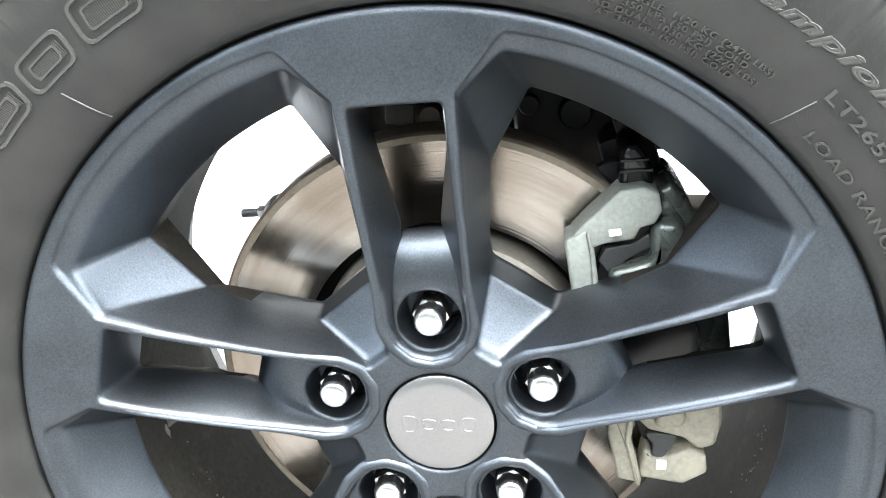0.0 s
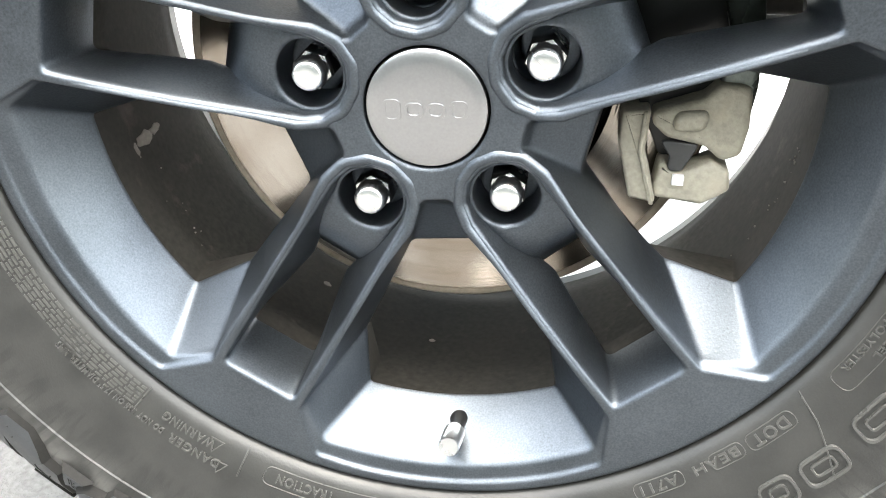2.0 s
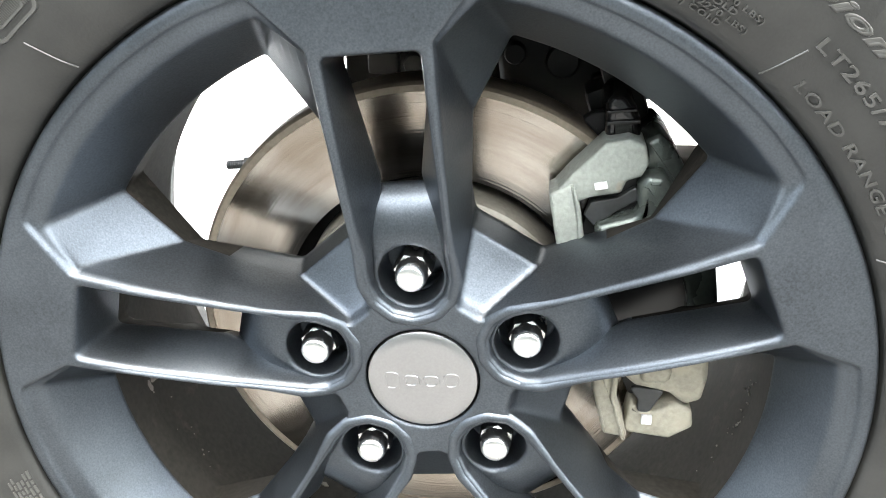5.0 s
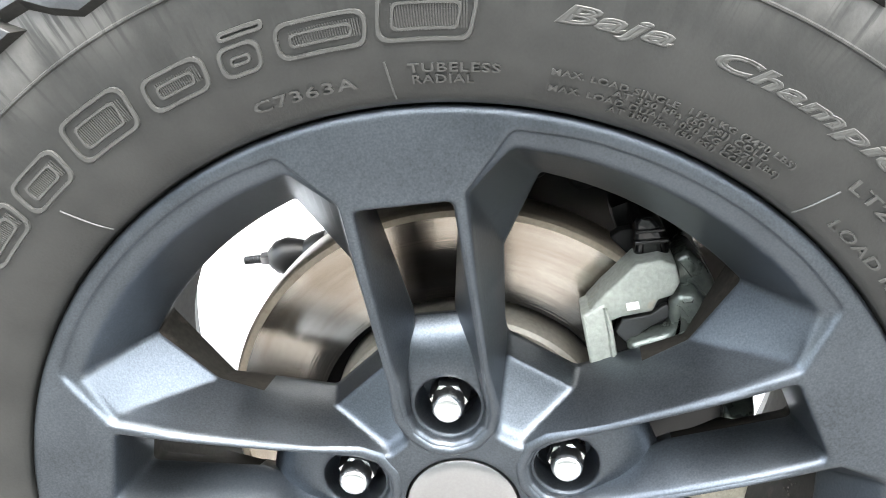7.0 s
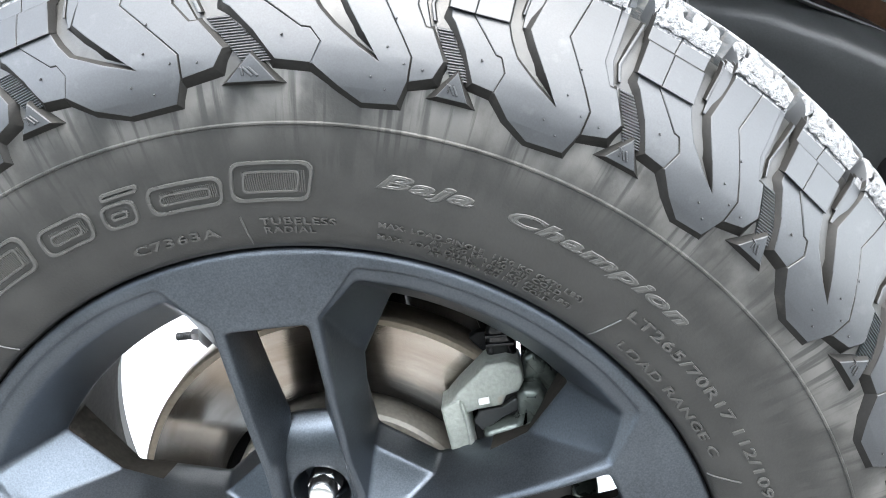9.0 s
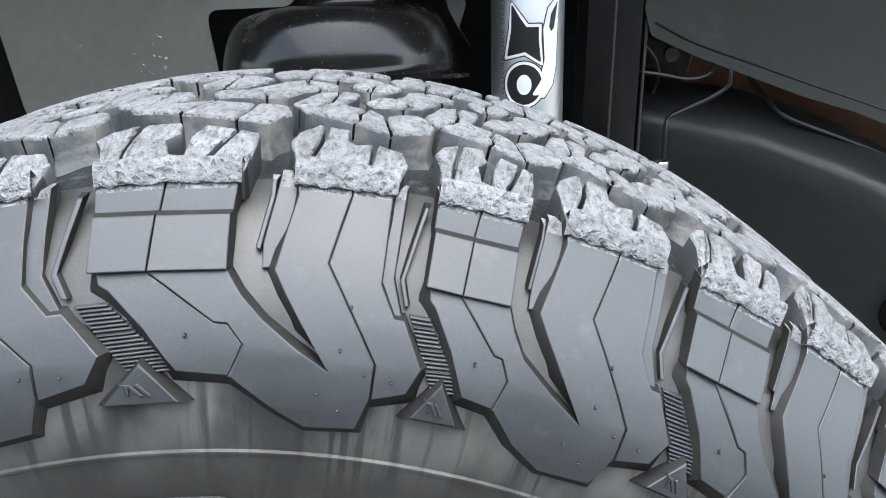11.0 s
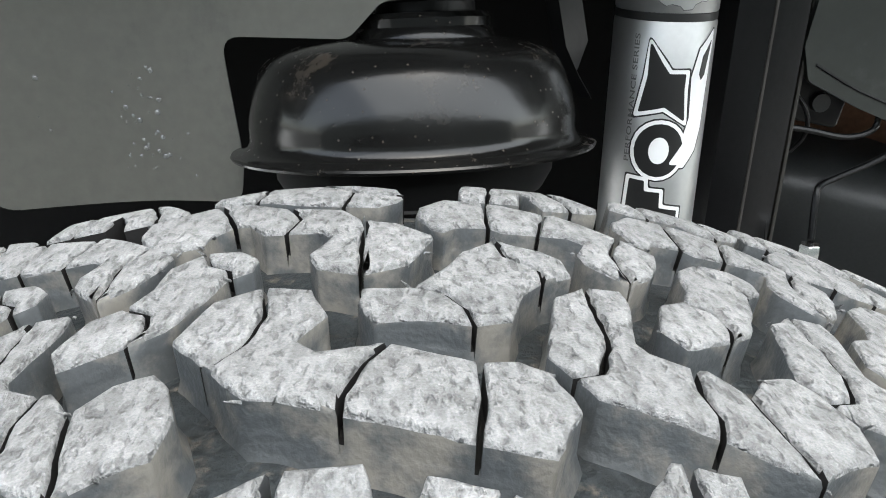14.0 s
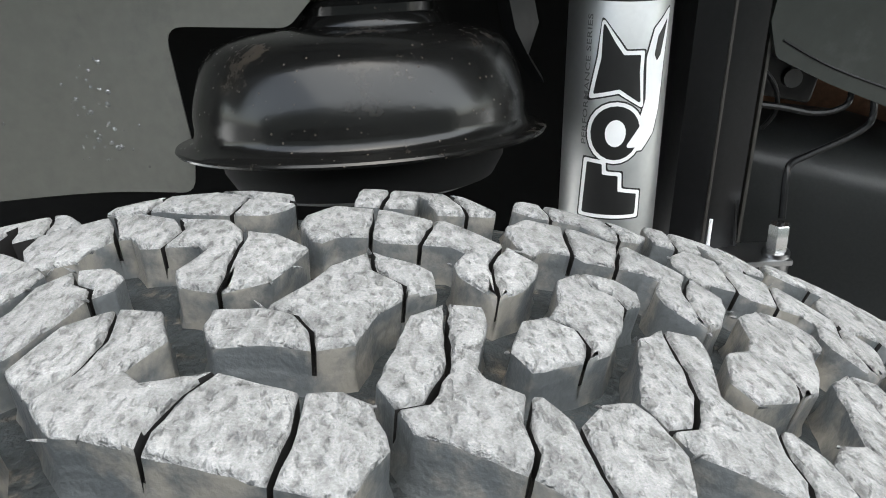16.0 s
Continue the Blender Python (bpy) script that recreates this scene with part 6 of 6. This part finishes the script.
inscribe("lettering", "AT 350 kPa (50 PSI) COLD", 0.2448, 16.5, 32.0, 0.0038)
inscribe("lettering", "DANGER", 0.2545, -151.5, -143.6, 0.0075)
inscribe("lettering", "DO NOT USE ON 17.5\" DIAMETER RIMS", 0.2548, -142.6, -124.3, 0.0052)
inscribe("lettering", "WARNING", 0.2455, -149.5, -141.2, 0.0066)
inscribe("lettering", "TRACTION", 0.2470, -168.0, -159.5, 0.0080)
inscribe("lettering", "DOT", 0.2450, 126.2, 131.5, 0.0080)
inscribe("lettering", "BEAH", 0.2450, 133.6, 140.3, 0.0066)
inscribe("lettering", "A711", 0.2450, 142.6, 148.0, 0.0070)
inscribe("lettering", "POLYESTER", 0.2450, 109.0, 117.0, 0.0045)
inscribe("lettering", "STEEL", 0.2510, 109.0, 113.5, 0.0045)
for a0, a1, lo, hi in ((125.3, 132.5, 0.2432, 0.2526), (133.0, 138.0, 0.2432, 0.2520), (141.8, 149.0, 0.2432, 0.2520), (-176.0, -157.5, 0.2440, 0.2560), (107.5, 119.0, 0.2435, 0.2565)):
    bm = frame_mark(0, radians(a1 - a0) * lo, 0, hi - lo, 0.0005, 0.0005, 0.0, 0.005)
    part("pill_outline", bend(bm, lo, a0), M_MARK, tyre, "", 30)
# lines of writing too small to read
bm = bmesh.new()
dice = random.Random(3)
for row in range(6):
    r, a = 0.2425 + 0.0021 * row, -137.0
    while a < -106:
        w = dice.uniform(0.5, 1.6)
        bar = bmesh.new()
        box((radians(w) * r, 0.0011, 0.0008), (radians(w) * r / 2, 0.0, 0.0002), 0.0, None, bar)
        join(bm, bend(bar, r, a))
        a += w + 0.35
tagged(part("small_print", bm, M_MARK, tyre, "rows of fine raised print", 30), kind="stuff")
# thin lines that run outwards across the wall
for a0, r0, a1, r1 in ((-42.3, 0.2620, -41.1, 0.2400), (-4.9, 0.2590, -4.5, 0.2415), (39.8, 0.2600, 38.8, 0.2405), (66.6, 0.2550, 64.9, 0.2400), (-154.3, 0.2590, -154.1, 0.2400), (123.9, 0.2566, 122.8, 0.2410), (127.7, 0.2880, 123.9, 0.2566), (-137.6, 0.258, -137.4, 0.2410)):
    pts = [Vector((r * math.sin(radians(a)), wall_y(r) - 0.0002, r * math.cos(radians(a)))) for a, r in ((a0 + (a1 - a0) * t / 5, r0 + (r1 - r0) * t / 5) for t in range(6))]
    part("mould_line", tube(pts, 0.0005, 6), M_MARK, tyre)
# two warning triangles
for a, r in ((-152.6, 0.2550), (-150.7, 0.2440)):
    bm = bmesh.new()
    tri = [Vector((0, 0)), Vector((0.0095, 0)), Vector((0.0047, 0.0085))]
    c = sum(tri, Vector((0, 0))) / 3
    loft(bm, [[((c + (p - c) * k).x, (c + (p - c) * k).y, z) for p in tri] for k, z in ((1.0, -0.0005), (0.98, 0.0006), (0.78, 0.0006), (0.75, -0.0005))])
    part("warning_triangle", bend(bm, r, a), M_MARK, tyre, "", 30)

# the cap's raised mark, as four plain rounded shapes
for k, (x, w, h) in enumerate(((-0.0225, 0.0100, 0.0115), (-0.0110, 0.0100, 0.0085), (0.0003, 0.0100, 0.0085), (0.0118, 0.0100, 0.0095))):
    bm = frame_mark(x, x + w, -h * 0.5 - 0.001 * (k == 0), h * 0.5 + 0.001 * (k == 3), 0.0018, 0.0009, 0.0, 0.0040)
    for v in bm.verts:
        v.co = Vector((v.co.x, -0.0021 - v.co.z + 0.0009 * (math.hypot(v.co.x, v.co.y) / 0.02) ** 2, v.co.y))
    ob = part("cap_mark", bm, M_BRUSHED, wheel)
    ob.rotation_euler = (0, radians(4), 0)

# the tyre valve
at = polar(0.2081, -180.3)
valve = part("tyre_valve", revolve([(0.0, -0.022), (0.0040, -0.022), (0.0042, -0.004), (0.0060, 0.000), (0.0062, 0.003), (0.0, 0.005)], 24), M_INK, wheel, "black rubber tyre valve with a bright cap")
valve.location, valve.rotation_euler = (at.x, 0.0045, at.y + 0.002), (radians(-18), 0, 0)
# black disc on the rim in place of the dark hole round the valve
hole = part("valve_hole", revolve([(0.0, -0.0016), (0.0104, -0.0016), (0.0112, -0.0012), (0.0114, 0.002), (0.0, 0.003)], 32), M_VOID, wheel, "black disc painted as the valve's hole")
hole.location, hole.rotation_euler = (at.x, 0.0043, at.y), (radians(-58.5), 0, 0)
part("valve_cap", revolve([(0.0, -0.0400), (0.0056, -0.0400), (0.0064, -0.0385), (0.0064, -0.0180), (0.0056, -0.0170), (0.0, -0.0170)], 24), M_CHROME, valve)


# ---- print on the shock absorber ----
def wrap(points, layer=1, step=0.0015):
    """A thin printed shape on the tube. points: (metres round from the front, metres up)."""
    face = bmesh.new()
    face.faces.new([face.verts.new((x, z, 0)) for x, z in points])
    lo, hi = min(p[0] for p in points), max(p[0] for p in points)
    x = lo + step
    while x < hi:
        bmesh.ops.bisect_plane(face, geom=face.verts[:] + face.edges[:] + face.faces[:], plane_co=(x, 0, 0), plane_no=(1, 0, 0))
        x += step
    return curl(face, layer)


def curl(bm, layer):
    r = 0.0278 + 0.00012 * layer
    for v in bm.verts:
        a = v.co.x / 0.0278
        v.co = Vector((r * math.sin(a), -r * math.cos(a), v.co.y))
    return bm


def smooth_shape(points, radius=0.002):
    return [tuple(p) for p in rounded([Vector(p) for p in points], [radius] * len(points), 4, 3)]


def print_shape(name, points, material, layer, radius=0.0015):
    part(name, wrap(smooth_shape(points, radius), layer), material, shock)


def grown(points, d):
    ps = [Vector(p) for p in points]
    area = sum(p.x * q.y - q.x * p.y for p, q in zip(ps, ps[1:] + ps[:1]))
    s = -1 if area > 0 else 1
    out = []
    for i, p in enumerate(ps):
        e, g = (p - ps[i - 1]).normalized(), (ps[(i + 1) % len(ps)] - p).normalized()
        n1, n2 = Vector((-e.y, e.x)) * s, Vector((-g.y, g.x)) * s
        n = n1 + n2
        out.append(p + n / max(n.dot(n1), 0.5) * d if n.length > 1e-6 else p + n1 * d)
    return out


# the maker's mark: three plain black shapes with a white edge, and a curved white flame
TURNED = -0.0058  # the print faces a little to one side
block = [(-0.0155, 0.205), (0.0150, 0.205), (0.0150, 0.217), (0.0040, 0.219), (0.0035, 0.228), (-0.0050, 0.2285), (-0.0055, 0.2345), (-0.0140, 0.2350)]
oval = [(0.0005 + 0.0135 * math.cos(math.pi * k / 12), 0.2520 + 0.0150 * math.sin(math.pi * k / 12)) for k in range(24)]
wedge = [(-0.0130, 0.2725), (0.0010, 0.2760), (0.0130, 0.2680), (0.0110, 0.2850), (0.0110, 0.2940), (0.0020, 0.2940), (-0.0025, 0.3000), (-0.0095, 0.3110), (-0.0095, 0.2920)]
flame = [(0.0060, 0.2440), (0.0150, 0.2440), (0.0215, 0.2520), (0.0245, 0.2640), (0.0255, 0.2880), (0.0285, 0.3160), (0.0200, 0.3060), (0.0165, 0.2920), (0.0180, 0.2700), (0.0150, 0.2580)]
block, oval, wedge, flame = ([(x + TURNED, z) for x, z in shape] for shape in (block, oval, wedge, flame))
for shape in (block, oval, wedge, flame):
    print_shape("mark_outline", grown(shape, 0.0030), M_INK, 1)
for shape in (block, oval, wedge, flame):
    print_shape("mark_edge", grown(shape, 0.0021), M_WHITE, 2)
for shape in (block, oval, wedge):
    print_shape("mark_fill", shape, M_INK, 3, 0.001)
print_shape("mark_flame", flame, M_WHITE, 4)
print_shape("mark_eye", [(0.0005 + TURNED + 0.0055 * math.cos(math.pi * k / 10), 0.2520 + 0.0075 * math.sin(math.pi * k / 10)) for k in range(20)], M_WHITE, 4, 0.0005)
print_shape("mark_tip", [(x + TURNED, z) for x, z in [(0.0190, 0.2935), (0.0210, 0.2900), (0.0235, 0.2930), (0.0250, 0.3010), (0.0270, 0.3120), (0.0205, 0.3030)]], M_INK, 5, 0.0005)
# the round badge above it
bx, bz = -0.0004, 0.3490
gear = []
for k in range(60):
    a = 2 * math.pi * k / 60
    r = 0.0225 if (k // 3) % 2 else 0.0205
    gear.append((bx + r * math.cos(a), bz + r * math.sin(a)))
print_shape("badge_rim", gear, M_GREYINK, 1, 0.0003)
print_shape("badge_field", [(bx + (p[0] - bx) * 0.975, bz + (p[1] - bz) * 0.975) for p in gear], M_SHOCK, 2, 0.0003)
print_shape("badge_disc", [(bx + 0.0168 * math.cos(math.pi * k / 20), bz + 0.0168 * math.sin(math.pi * k / 20)) for k in range(40)], M_INK, 3, 0.0003)
print_shape("badge_bar", [(bx - 0.0075, bz + 0.0065), (bx + 0.0070, bz + 0.0065), (bx + 0.0070, bz + 0.0110), (bx - 0.0075, bz + 0.0110)], M_WHITE, 4, 0.001)
print_shape("badge_line", [(bx - 0.0130, bz + 0.0036), (bx + 0.0130, bz + 0.0036), (bx + 0.0130, bz + 0.0046), (bx - 0.0130, bz + 0.0046)], M_GREYINK, 4, 0.0002)
print_shape("badge_field", [(bx - 0.0115, bz - 0.0055), (bx - 0.003, bz - 0.0045), (bx + 0.004, bz - 0.0080), (bx + 0.0115, bz - 0.0055), (bx + 0.008, bz - 0.0120), (bx, bz - 0.0150), (bx - 0.008, bz - 0.0120)], M_WHITE, 4, 0.001)
bm, width = letters("PARTS", 0.0078, 0.0, 0.0, 1.05)
for v in bm.verts:
    v.co.x, v.co.y = bx - 0.0128 + v.co.x * 0.0256 / width, bz - 0.0035 + v.co.y
part("badge_lettering", curl(bm, 5), M_WHITE, shock)
bm, width = letters("PERFORMANCE SERIES", 0.0042, 0.0, 0.0, 1.05)
for v in bm.verts:
    v.co = Vector((-0.0215 - v.co.y, 0.244 + v.co.x * 0.070 / width, 0))
part("side_lettering", curl(bm, 1), M_GREYINK, shock)
